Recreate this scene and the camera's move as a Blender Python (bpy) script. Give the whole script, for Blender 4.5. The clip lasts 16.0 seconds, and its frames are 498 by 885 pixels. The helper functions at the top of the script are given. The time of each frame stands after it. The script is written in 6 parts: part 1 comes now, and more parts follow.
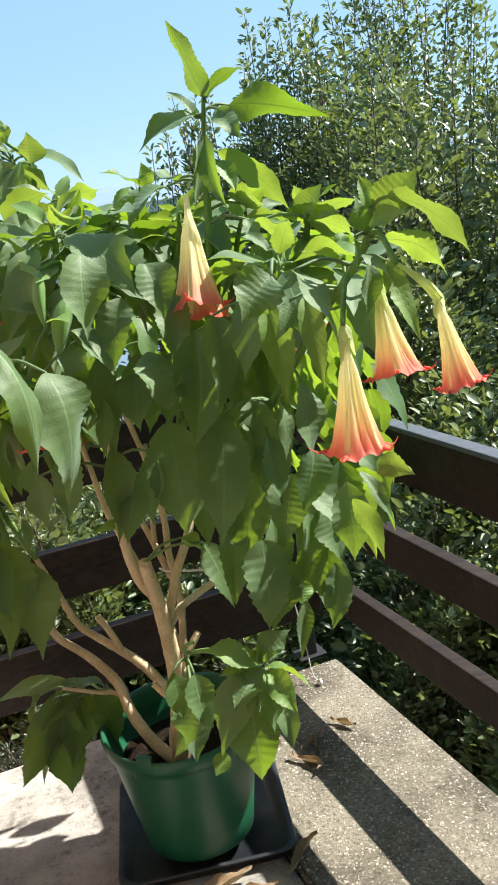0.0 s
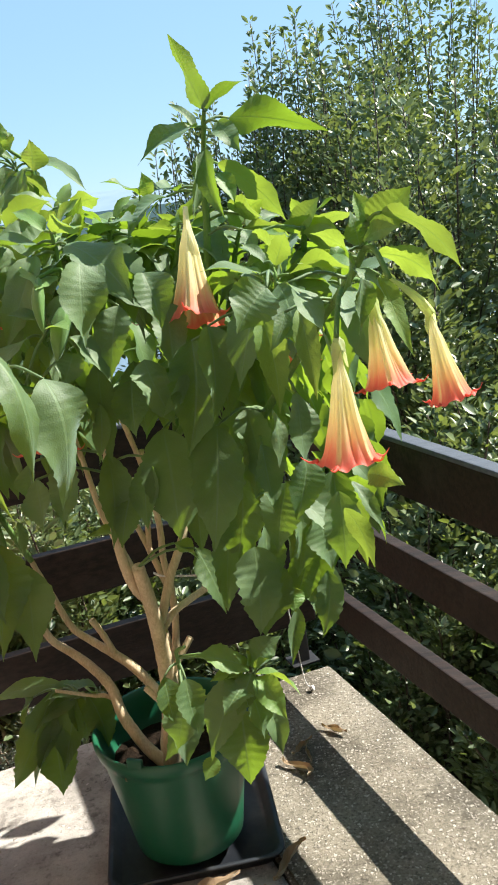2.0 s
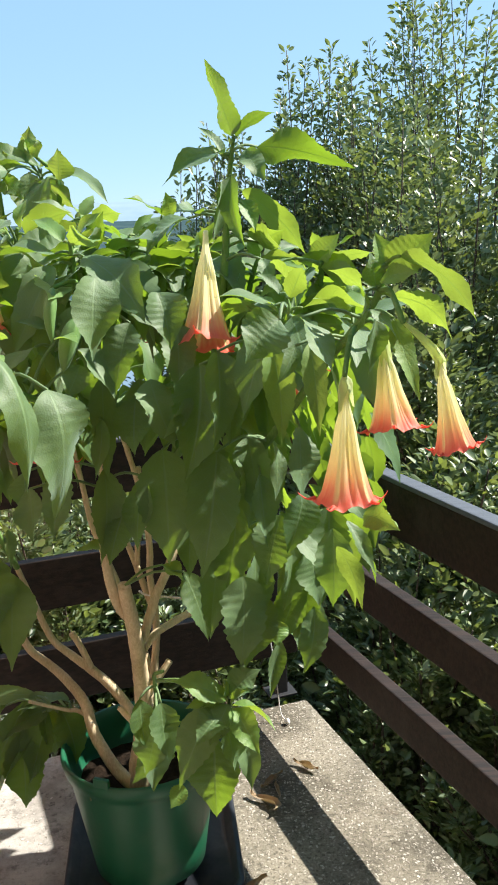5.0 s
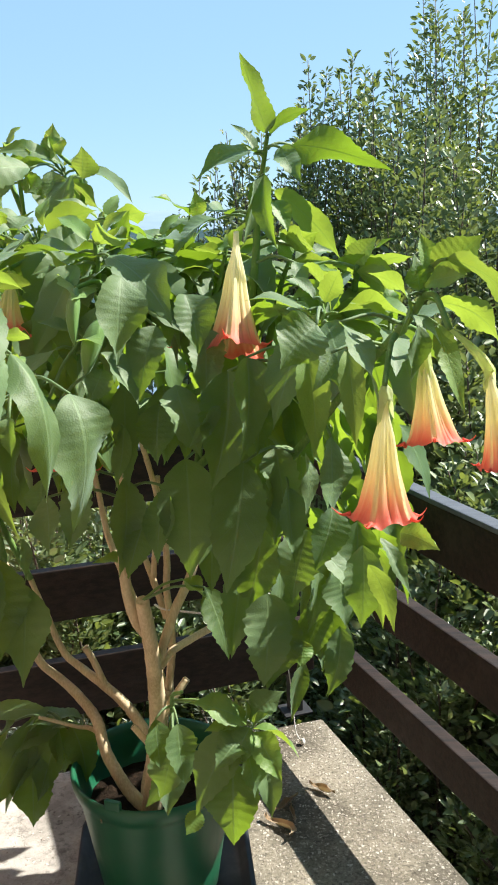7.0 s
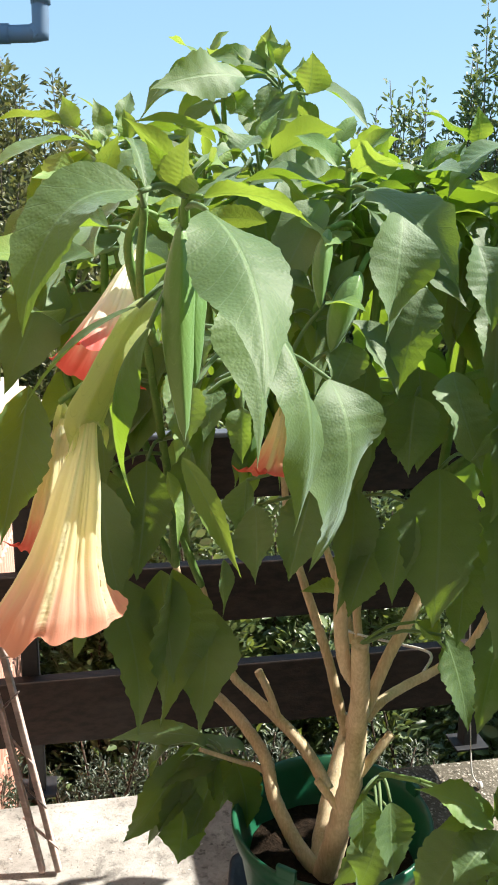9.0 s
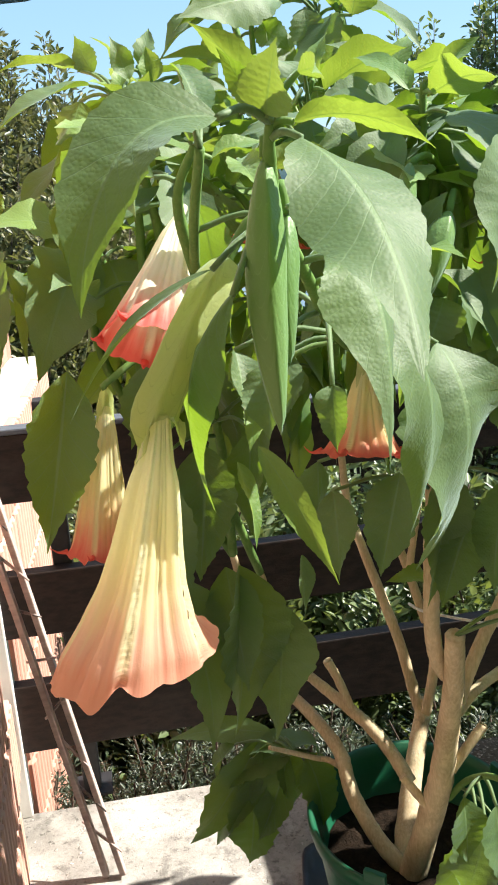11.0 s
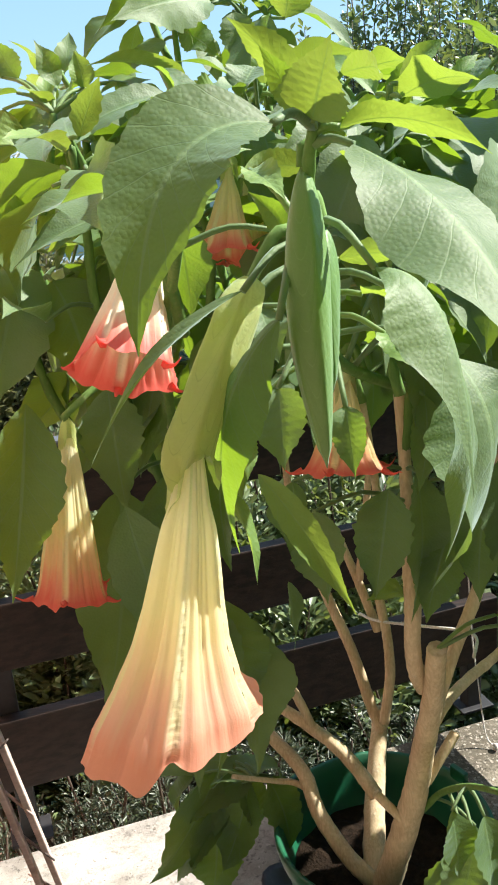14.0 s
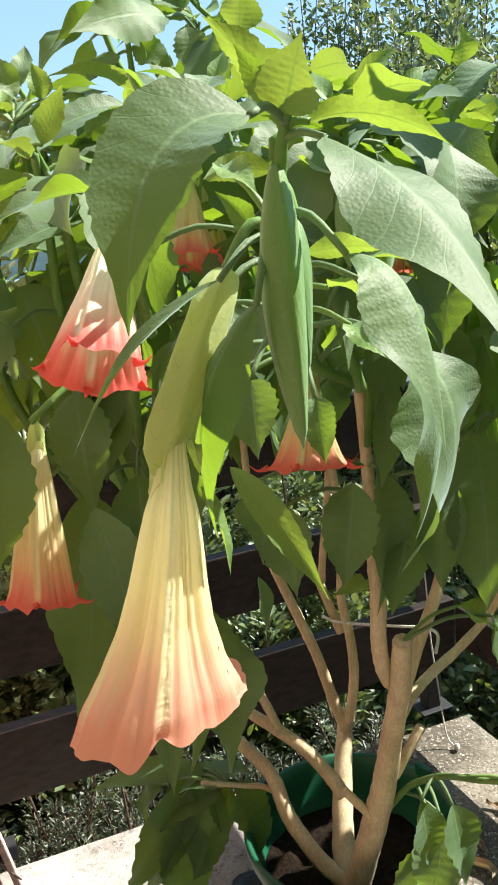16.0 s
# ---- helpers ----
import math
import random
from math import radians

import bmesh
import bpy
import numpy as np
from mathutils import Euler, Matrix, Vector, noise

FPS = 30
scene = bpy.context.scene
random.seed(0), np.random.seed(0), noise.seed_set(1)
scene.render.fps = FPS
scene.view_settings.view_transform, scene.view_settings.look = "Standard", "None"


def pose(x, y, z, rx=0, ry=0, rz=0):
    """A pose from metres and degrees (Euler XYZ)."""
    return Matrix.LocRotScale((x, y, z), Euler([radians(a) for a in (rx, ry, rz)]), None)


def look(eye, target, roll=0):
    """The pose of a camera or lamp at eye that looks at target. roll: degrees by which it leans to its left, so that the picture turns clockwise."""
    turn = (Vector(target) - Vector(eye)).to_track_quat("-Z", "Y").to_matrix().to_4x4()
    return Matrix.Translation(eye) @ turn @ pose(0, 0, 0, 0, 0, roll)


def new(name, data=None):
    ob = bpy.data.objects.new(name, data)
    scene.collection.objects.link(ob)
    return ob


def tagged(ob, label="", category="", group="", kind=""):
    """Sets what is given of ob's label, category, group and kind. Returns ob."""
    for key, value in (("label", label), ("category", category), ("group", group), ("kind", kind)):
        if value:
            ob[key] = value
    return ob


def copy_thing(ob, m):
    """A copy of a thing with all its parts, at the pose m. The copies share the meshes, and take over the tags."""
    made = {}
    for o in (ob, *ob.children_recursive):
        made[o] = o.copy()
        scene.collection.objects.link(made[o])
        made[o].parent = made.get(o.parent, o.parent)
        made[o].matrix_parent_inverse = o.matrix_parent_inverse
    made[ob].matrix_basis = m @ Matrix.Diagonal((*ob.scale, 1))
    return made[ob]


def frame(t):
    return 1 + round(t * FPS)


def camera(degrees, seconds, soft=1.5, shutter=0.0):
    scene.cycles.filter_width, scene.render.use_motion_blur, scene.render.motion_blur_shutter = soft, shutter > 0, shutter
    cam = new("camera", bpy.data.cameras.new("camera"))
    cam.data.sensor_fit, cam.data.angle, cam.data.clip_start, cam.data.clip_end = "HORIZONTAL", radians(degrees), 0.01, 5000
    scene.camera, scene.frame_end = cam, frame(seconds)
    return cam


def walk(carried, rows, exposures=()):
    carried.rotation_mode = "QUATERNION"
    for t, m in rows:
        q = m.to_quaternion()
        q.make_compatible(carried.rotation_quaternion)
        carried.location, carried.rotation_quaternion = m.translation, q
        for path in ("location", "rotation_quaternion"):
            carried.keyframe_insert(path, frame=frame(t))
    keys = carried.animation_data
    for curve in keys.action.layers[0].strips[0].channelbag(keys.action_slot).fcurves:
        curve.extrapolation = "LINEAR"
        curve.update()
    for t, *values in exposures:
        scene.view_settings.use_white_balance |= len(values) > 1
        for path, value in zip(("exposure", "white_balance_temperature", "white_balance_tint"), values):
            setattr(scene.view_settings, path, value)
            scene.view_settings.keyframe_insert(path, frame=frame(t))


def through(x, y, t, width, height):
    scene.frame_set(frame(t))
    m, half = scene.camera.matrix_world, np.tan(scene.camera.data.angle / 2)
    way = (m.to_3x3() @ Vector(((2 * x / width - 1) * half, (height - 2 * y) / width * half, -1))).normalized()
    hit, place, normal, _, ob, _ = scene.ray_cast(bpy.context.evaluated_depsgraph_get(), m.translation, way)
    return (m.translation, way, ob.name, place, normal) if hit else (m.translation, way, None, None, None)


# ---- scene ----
cam = camera(32.0, 16.0, soft=1.9)
PATH = [
    (0, (0.006, 0.01, 1.603), (-0.076, 1.941, 1.088), -9.3),
    (0.5, (0.014, 0.014, 1.605), (-0.067, 1.945, 1.091), -9.4),
    (1, (0.017, 0.004, 1.607), (-0.065, 1.936, 1.094), -9.4),
    (1.5, (0.02, -0.007, 1.61), (-0.057, 1.927, 1.106), -9.0),
    (2, (0.017, -0.008, 1.612), (-0.062, 1.926, 1.108), -8.3),
    (2.5, (0.014, -0.003, 1.618), (-0.066, 1.933, 1.12), -7.3),
    (3, (0.017, 0.002, 1.619), (-0.063, 1.941, 1.133), -6.3),
    (3.5, (0.016, -0.001, 1.624), (-0.061, 1.939, 1.143), -5.0),
    (4, (0.017, 0.001, 1.625), (-0.059, 1.942, 1.151), -3.8),
    (6.5, (0.002, 0.033, 1.613), (-0.071, 1.984, 1.178), -2.5),
    (7, (-0.019, 0.074, 1.608), (-0.112, 2.025, 1.176), -1.9),
    (7.5, (-0.082, 0.173, 1.601), (-0.251, 2.118, 1.166), -0.5),
    (8, (-0.143, 0.309, 1.591), (-0.34, 2.25, 1.149), 0.7),
    (8.5, (-0.217, 0.383, 1.59), (-0.46, 2.312, 1.12), 0.9),
    (9, (-0.263, 0.441, 1.574), (-0.607, 2.345, 1.066), 0.5),
    (9.5, (-0.28, 0.495, 1.555), (-0.729, 2.37, 1.025), -0.2),
    (9.7, (-0.287, 0.513, 1.553), (-0.759, 2.381, 1.013), -0.5),
    (11.8, (-0.378, 0.584, 1.562), (-0.689, 2.464, 0.954), -5.5),
    (12, (-0.378, 0.584, 1.563), (-0.669, 2.466, 0.952), -5.3),
    (12.5, (-0.397, 0.579, 1.571), (-0.644, 2.464, 0.951), -4.8),
    (13, (-0.415, 0.584, 1.57), (-0.642, 2.472, 0.95), -4.9),
    (13.5, (-0.398, 0.598, 1.561), (-0.606, 2.491, 0.949), -5.8),
    (14, (-0.465, 0.623, 1.568), (-0.58, 2.528, 0.971), -4.8),
    (14.5, (-0.488, 0.615, 1.569), (-0.545, 2.523, 0.972), -5.1),
    (15, (-0.486, 0.605, 1.579), (-0.511, 2.514, 0.98), -5.6),
    (15.5, (-0.496, 0.605, 1.575), (-0.491, 2.512, 0.974), -5.5),
    (16, (-0.485, 0.597, 1.553), (-0.482, 2.515, 0.989), -5.2),
]
walk(cam, [(t, look(eye, target, roll)) for t, eye, target, roll in PATH], ((0, 1.25), (9.7, 1.25), (12, 1.31), (16, 1.31)))


# The terrace runs along ALONG, its far rail along ACROSS; CORNER is where both ledges meet.
CORNER = Vector((0.072, 2.765, 0.045))
ALONG, ACROSS, UP = Vector((-0.392, 0.92, 0)), Vector((0.933, 0.359, 0)), Vector((0, 0, 1))
FLOOR = 0.045


def at(a, b, z=FLOOR):
    """The place a metres along the terrace and b metres across it from the corner."""
    p = CORNER + ALONG * a + ACROSS * b
    return Vector((p.x, p.y, z))


# ---- light ----
SUN = Vector((0.894, 0.326, 1.0)).normalized()
world = bpy.data.worlds.new("world")
scene.world = world
world.use_nodes = True
sky = world.node_tree.nodes.new("ShaderNodeTexSky")
sky.sky_type, sky.sun_disc = "NISHITA", False
sky.sun_elevation, sky.sun_rotation = math.asin(SUN.z), math.atan2(SUN.x, SUN.y)
sky.air_density, sky.dust_density, sky.ozone_density, sky.altitude = 1.0, 0.03, 3.0, 0
background = world.node_tree.nodes["Background"]
background.inputs["Strength"].default_value = 0.085
haze = world.node_tree.nodes.new("ShaderNodeMix")  # thin summer haze evens out the blue
haze.data_type = "RGBA"
haze.inputs[0].default_value, haze.inputs[7].default_value = 0.68, (2.15, 3.7, 5.3, 1.0)
world.node_tree.links.new(sky.outputs[0], haze.inputs[6])
world.node_tree.links.new(haze.outputs[2], background.inputs["Color"])
sun = new("sun", bpy.data.lights.new("sun", "SUN"))
sun.data.energy, sun.data.angle, sun.data.color = 5.0, radians(0.6), (1.0, 0.95, 0.86)
sun.matrix_basis = look(SUN * 30, (0, 0, 0))

# ---- materials ----


class Nodes:
    """A small writer of node materials."""

    def __init__(self, name):
        self.mat = bpy.data.materials.new(name)
        self.mat.use_nodes = True
        self.tree = self.mat.node_tree
        self.bsdf = self.tree.nodes["Principled BSDF"]
        self.out = self.tree.nodes["Material Output"]

    def put(self, socket, value):
        if isinstance(value, bpy.types.NodeSocket):
            self.tree.links.new(value, socket)
        else:
            socket.default_value = value

    def node(self, kind, out=0, **inputs):
        n = self.tree.nodes.new("ShaderNode" + kind)
        for key, value in inputs.items():
            self.put(n.inputs[key.replace("_", " ")], value)
        return n.outputs[out]

    def math(self, op, a, b=0.0, c=0.0):
        n = self.tree.nodes.new("ShaderNodeMath")
        n.operation = op
        for socket, value in zip(n.inputs, (a, b, c)):
            self.put(socket, value)
        return n.outputs[0]

    def mix(self, fac, a, b):
        n = self.tree.nodes.new("ShaderNodeMix")
        n.data_type = "RGBA"
        for socket, value in ((n.inputs[0], fac), (n.inputs[6], a), (n.inputs[7], b)):
            self.put(socket, value)
        return n.outputs[2]

    def ramp(self, fac, *stops):
        n = self.tree.nodes.new("ShaderNodeValToRGB")
        while len(n.color_ramp.elements) < len(stops):
            n.color_ramp.elements.new(0.5)
        for element, (place, colour) in zip(n.color_ramp.elements, stops):
            element.position, element.color = place, colour
        self.put(n.inputs[0], fac)
        return n.outputs[0]

    def step(self, value, low, high):
        n = self.tree.nodes.new("ShaderNodeMapRange")
        n.interpolation_type = "SMOOTHSTEP"
        for socket, v in zip(n.inputs, (value, low, high, 0.0, 1.0)):
            self.put(socket, v)
        return n.outputs[0]

    def coords(self, kind="Object", scale=(1, 1, 1)):
        c = self.tree.nodes.new("ShaderNodeTexCoord").outputs[kind]
        return self.node("Mapping", Vector=c, Scale=scale)

    def noise(self, where, scale, detail=4.0, rough=0.55):
        return self.node("TexNoise", Vector=where, Scale=scale, Detail=detail, Roughness=rough)

    def random(self, island=False):
        if island:
            return self.tree.nodes.new("ShaderNodeNewGeometry").outputs["Random Per Island"]
        return self.tree.nodes.new("ShaderNodeObjectInfo").outputs["Random"]

    def bump(self, height, strength, distance):
        return self.node("Bump", Height=height, Strength=strength, Distance=distance)

    def finish(self, colour, rough, normal=None, metal=0.0, specular=0.5, through=None, share=0.0):
        """through, share: the colour of light that passes a thin sheet, and how much of it does."""
        self.put(self.bsdf.inputs["Base Color"], colour)
        self.put(self.bsdf.inputs["Roughness"], rough)
        self.put(self.bsdf.inputs["Metallic"], metal)
        self.put(self.bsdf.inputs["Specular IOR Level"], specular)
        if normal is not None:
            self.put(self.bsdf.inputs["Normal"], normal)
        if through is not None:
            t = self.tree.nodes.new("ShaderNodeBsdfTranslucent")
            self.put(t.inputs["Color"], through)
            if normal is not None:
                self.put(t.inputs["Normal"], normal)
            m = self.tree.nodes.new("ShaderNodeMixShader")
            self.put(m.inputs[0], share)
            self.tree.links.new(self.bsdf.outputs[0], m.inputs[1])
            self.tree.links.new(t.outputs[0], m.inputs[2])
            self.tree.links.new(m.outputs[0], self.out.inputs["Surface"])
        return self.mat


def rgb(r, g, b):
    return (r, g, b, 1.0)


def leaf_material(name, dark, light, glow, share, island=False, rough=0.5, spec=0.6, quilt=1.0):
    """A veined, quilted leaf: u runs across the blade, v from its stalk to its tip."""
    n = Nodes(name)
    uv = n.tree.nodes.new("ShaderNodeTexCoord").outputs["UV"]
    sep = n.tree.nodes.new("ShaderNodeSeparateXYZ")
    n.put(sep.inputs[0], uv)
    where = n.coords()
    across = n.math("MULTIPLY", n.math("ABSOLUTE", n.math("SUBTRACT", sep.outputs[0], 0.5)), 2.0)
    rib = n.step(across, 0.065, 0.02)
    half = n.math("MULTIPLY", n.math("GREATER_THAN", sep.outputs[0], 0.5), 0.45)
    wander = n.math("MULTIPLY", n.math("SUBTRACT", n.noise(where, 45.0, 2.0), 0.5), 0.03)
    bent = n.math("SUBTRACT", n.math("MULTIPLY", across, 0.30), n.math("MULTIPLY", n.math("MULTIPLY", across, across), 0.1))
    run = n.math("FRACT", n.math("ADD", n.math("MULTIPLY", n.math("ADD", n.math("SUBTRACT", sep.outputs[1], bent), wander), 9.0), half))
    side = n.math("ABSOLUTE", n.math("SUBTRACT", run, 0.5))
    vein = n.step(side, 0.04, 0.008)
    patch = n.noise(where, 24.0, 4.0)
    cells = n.node("TexVoronoi", Vector=where, Scale=330.0)
    grain = n.noise(where, 520.0, 2.0)
    tone = n.math("ADD", n.math("ADD", n.math("MULTIPLY", n.random(island), 0.6), 0.08), n.math("MULTIPLY", n.math("SUBTRACT", patch, 0.45), 0.55))
    tone = n.math("ADD", tone, n.math("MULTIPLY", n.math("SUBTRACT", grain, 0.5), 0.25))
    colour = n.mix(tone, dark, light)
    pale = n.mix(0.5, light, rgb(0.26, 0.40, 0.14))
    lines = n.math("MAXIMUM", n.math("MULTIPLY", rib, 0.75), n.math("MULTIPLY", vein, 0.42))
    colour = n.mix(lines, colour, pale)
    glows = n.mix(n.random(island), glow, tuple(0.6 * v for v in glow[:3]) + (1.0,))
    glows = n.mix(n.math("MULTIPLY", n.math("MAXIMUM", n.math("MULTIPLY", rib, 0.9), n.math("MULTIPLY", vein, 0.6)), 0.6), glows, dark)
    swell = n.step(side, 0.0, 0.42)
    height = n.math("ADD", n.math("MULTIPLY", swell, 0.22), n.math("MULTIPLY", n.step(cells, 0.75, 0.1), 0.34))
    height = n.math("ADD", height, n.math("MULTIPLY", grain, 0.16))
    height = n.math("SUBTRACT", height, n.math("ADD", n.math("MULTIPLY", rib, 0.9), n.math("MULTIPLY", vein, 0.55)))
    n.put(n.bsdf.inputs["Sheen Weight"], 0.34)  # fine down on the blade
    n.put(n.bsdf.inputs["Sheen Roughness"], 0.45)
    n.put(n.bsdf.inputs["Sheen Tint"], rgb(0.72, 0.95, 0.98))
    gloss = n.math("ADD", rough, n.math("MULTIPLY", n.math("SUBTRACT", patch, 0.5), 0.12))
    return n.finish(colour, gloss, n.bump(height, 0.42 * quilt, 0.003), specular=spec, through=glows, share=share)


LEAF = leaf_material("brugmansia_leaf", rgb(0.026, 0.08, 0.008), rgb(0.155, 0.25, 0.10), rgb(0.38, 0.60, 0.03), 0.34, rough=0.62, spec=0.85, quilt=0.38)
LEAF_YOUNG = leaf_material("young_leaf", rgb(0.085, 0.19, 0.025), rgb(0.23, 0.35, 0.075), rgb(0.46, 0.62, 0.06), 0.35, rough=0.55, spec=0.6, quilt=0.4)
LEAF_MANY = leaf_material("brugmansia_foliage", rgb(0.03, 0.09, 0.018), rgb(0.145, 0.25, 0.075), rgb(0.42, 0.62, 0.04), 0.37, True, rough=0.56, spec=0.7, quilt=0.4)


def shrub_material(name, dark, light, glow, share=0.3):
    n = Nodes(name)
    r = n.random(True)
    colour = n.mix(r, dark, light)
    return n.finish(colour, 0.42, specular=0.65, through=n.mix(r, glow, light), share=share)


HEDGE = shrub_material("hedge_leaf", rgb(0.028, 0.058, 0.018), rgb(0.19, 0.25, 0.11), rgb(0.38, 0.47, 0.07), 0.25)
AUTUMN = shrub_material("olive_leaf", rgb(0.06, 0.08, 0.03), rgb(0.21, 0.205, 0.095), rgb(0.28, 0.30, 0.06))
HERB = shrub_material("herb_leaf", rgb(0.03, 0.05, 0.03), rgb(0.105, 0.13, 0.085), rgb(0.2, 0.25, 0.1), 0.2)


def flower_material(name, *stops, vein=0.24):
    """A petal tube: u runs round it with five midribs, v from the throat to the rim."""
    n = Nodes(name)
    uv = n.tree.nodes.new("ShaderNodeTexCoord").outputs["UV"]
    sep = n.tree.nodes.new("ShaderNodeSeparateXYZ")
    n.put(sep.inputs[0], uv)
    where = n.coords()
    blotch = n.noise(where, 30.0, 3.0)
    turn = n.math("MULTIPLY", sep.outputs[0], math.pi * 5)
    mid = n.math("ABSOLUTE", n.math("SINE", turn))
    rib = n.step(mid, 0.38, 0.05)
    streak = n.node("TexNoise", Vector=n.coords("UV", (46, 2.2, 1)), Scale=1.0, Detail=3.0)
    place = n.math("ADD", sep.outputs[1], n.math("MULTIPLY", n.math("SUBTRACT", blotch, 0.5), 0.12))
    place = n.math("ADD", place, n.math("MULTIPLY", n.math("SUBTRACT", streak, 0.5), 0.16))
    fade = n.math("MINIMUM", n.math("MULTIPLY", n.math("MAXIMUM", n.math("SUBTRACT", 0.96, sep.outputs[1]), 0.0), 9.0), 1.0)
    place = n.math("SUBTRACT", place, n.math("MULTIPLY", n.math("SUBTRACT", n.math("MULTIPLY", rib, fade), 0.25), vein))
    colour = n.ramp(place, *stops)
    fine = n.node("TexNoise", Vector=n.coords("UV", (160, 6, 1)), Scale=1.0, Detail=2.0)
    ribs = n.math("ABSOLUTE", n.math("SINE", n.math("MULTIPLY", sep.outputs[0], math.pi * 15)))
    crinkle = n.noise(where, 260.0, 3.0)
    height = n.math("ADD", n.math("MULTIPLY", ribs, 0.7), n.math("ADD", n.math("MULTIPLY", fine, 0.4), n.math("MULTIPLY", crinkle, 0.35)))
    crimp = n.node("TexNoise", Vector=n.coords("UV", (14, 52, 1)), Scale=1.0, Detail=2.0)
    height = n.math("ADD", height, n.math("MULTIPLY", n.math("MULTIPLY", rib, crimp), 1.6))
    return n.finish(colour, 0.5, n.bump(height, 0.3, 0.0025), specular=0.3, through=colour, share=0.52)


PETAL = flower_material("coral_petal", (0.0, rgb(0.92, 0.91, 0.66)), (0.58, rgb(0.95, 0.88, 0.50)), (0.79, rgb(0.95, 0.68, 0.36)), (0.91, rgb(0.93, 0.38, 0.24)), (1.0, rgb(0.90, 0.20, 0.14)))
PETAL_PEACH = flower_material("peach_petal", (0.0, rgb(0.84, 0.90, 0.56)), (0.2, rgb(0.96, 0.96, 0.70)), (0.62, rgb(0.97, 0.91, 0.56)), (0.78, rgb(0.97, 0.80, 0.50)), (0.90, rgb(0.96, 0.61, 0.43)), (1.0, rgb(0.95, 0.44, 0.30)), vein=0.28)
PETAL_CREAM = flower_material("cream_petal", (0.0, rgb(0.88, 0.88, 0.66)), (0.60, rgb(0.97, 0.94, 0.78)), (0.77, rgb(0.95, 0.78, 0.60)), (0.89, rgb(0.91, 0.34, 0.27)), (1.0, rgb(0.88, 0.18, 0.15)))
CALYX = leaf_material("calyx", rgb(0.42, 0.50, 0.17), rgb(0.74, 0.80, 0.44), rgb(0.88, 0.96, 0.42), 0.55, rough=0.55, spec=0.6, quilt=0.4)
BUD = leaf_material("bud", rgb(0.10, 0.21, 0.035), rgb(0.18, 0.32, 0.085), rgb(0.22, 0.42, 0.05), 0.1, rough=0.45, spec=0.7, quilt=0.3)


def bark_material(name, light, dark, green, spot=0.6):
    n = Nodes(name)
    where = n.coords()
    long = n.noise(n.coords("Object", (70, 70, 12)), 4.0, 5.0)
    stain = n.noise(where, 16.0, 4.0)
    warts = n.step(n.node("TexVoronoi", Vector=n.coords("Object", (95, 95, 60)), Scale=1.0), 0.26, 0.1)
    grain = n.noise(where, 420.0, 3.0)
    colour = n.mix(n.math("ADD", n.math("MULTIPLY", n.step(long, 0.3, 0.75), 0.5), n.math("MULTIPLY", n.step(stain, 0.35, 0.7), 0.5)), dark, light)
    colour = n.mix(n.math("MULTIPLY", n.step(n.noise(where, 7.0), 0.5, 0.75), 0.6), colour, green)
    colour = n.mix(n.math("MULTIPLY", warts, spot), colour, rgb(0.62, 0.55, 0.40))
    height = n.math("ADD", n.math("MULTIPLY", long, 0.5), n.math("ADD", n.math("MULTIPLY", warts, 0.5), n.math("MULTIPLY", grain, 0.3)))
    return n.finish(colour, 0.72, n.bump(height, 0.4, 0.002), specular=0.3)


BARK = bark_material("plant_bark", rgb(0.76, 0.62, 0.41), rgb(0.45, 0.34, 0.205), rgb(0.50, 0.45, 0.27), 0.45)
STEM = bark_material("green_stem", rgb(0.16, 0.27, 0.07), rgb(0.09, 0.19, 0.04), rgb(0.18, 0.30, 0.08), 0.08)
PITH = Nodes("fresh_cut_wood")
PITH = PITH.finish(PITH.ramp(PITH.noise(PITH.coords(), 90.0), (0.3, rgb(0.5, 0.36, 0.2)), (0.7, rgb(0.8, 0.66, 0.45))), 0.7)
TWIG = bark_material("shrub_bark", rgb(0.12, 0.09, 0.065), rgb(0.05, 0.037, 0.028), rgb(0.08, 0.075, 0.05))


def plastic(name, colour, scuff, rough):
    n = Nodes(name)
    where = n.coords()
    wear = n.step(n.noise(where, 9.0, 6.0, 0.65), 0.48, 0.75)
    drip = n.noise(n.coords("Object", (30, 30, 3)), 2.0, 4.0)
    c = n.mix(n.math("MULTIPLY", wear, 0.45), colour, scuff)
    r = n.math("ADD", rough, n.math("MULTIPLY", drip, 0.22))
    return n.finish(c, r, n.bump(n.noise(where, 240.0), 0.12, 0.001))


POT = plastic("green_plastic", rgb(0.008, 0.095, 0.045), rgb(0.05, 0.12, 0.07), 0.28)
TRAY = plastic("black_plastic", rgb(0.022, 0.026, 0.033), rgb(0.10, 0.10, 0.10), 0.3)
GUTTER_MAT = plastic("slate_blue_plastic", rgb(0.14, 0.21, 0.30), rgb(0.16, 0.19, 0.23), 0.35)
WHITE_PAINT = plastic("white_paint", rgb(0.78, 0.77, 0.74), rgb(0.52, 0.49, 0.45), 0.45)


def soil_material():
    n = Nodes("potting_soil")
    where = n.coords()
    lumps = n.noise(where, 60.0, 6.0, 0.7)
    c = n.ramp(lumps, (0.3, rgb(0.008, 0.006, 0.004)), (0.6, rgb(0.026, 0.017, 0.011)), (0.82, rgb(0.07, 0.048, 0.031)))
    return n.finish(c, 0.95, n.bump(lumps, 1.0, 0.012), specular=0.1)


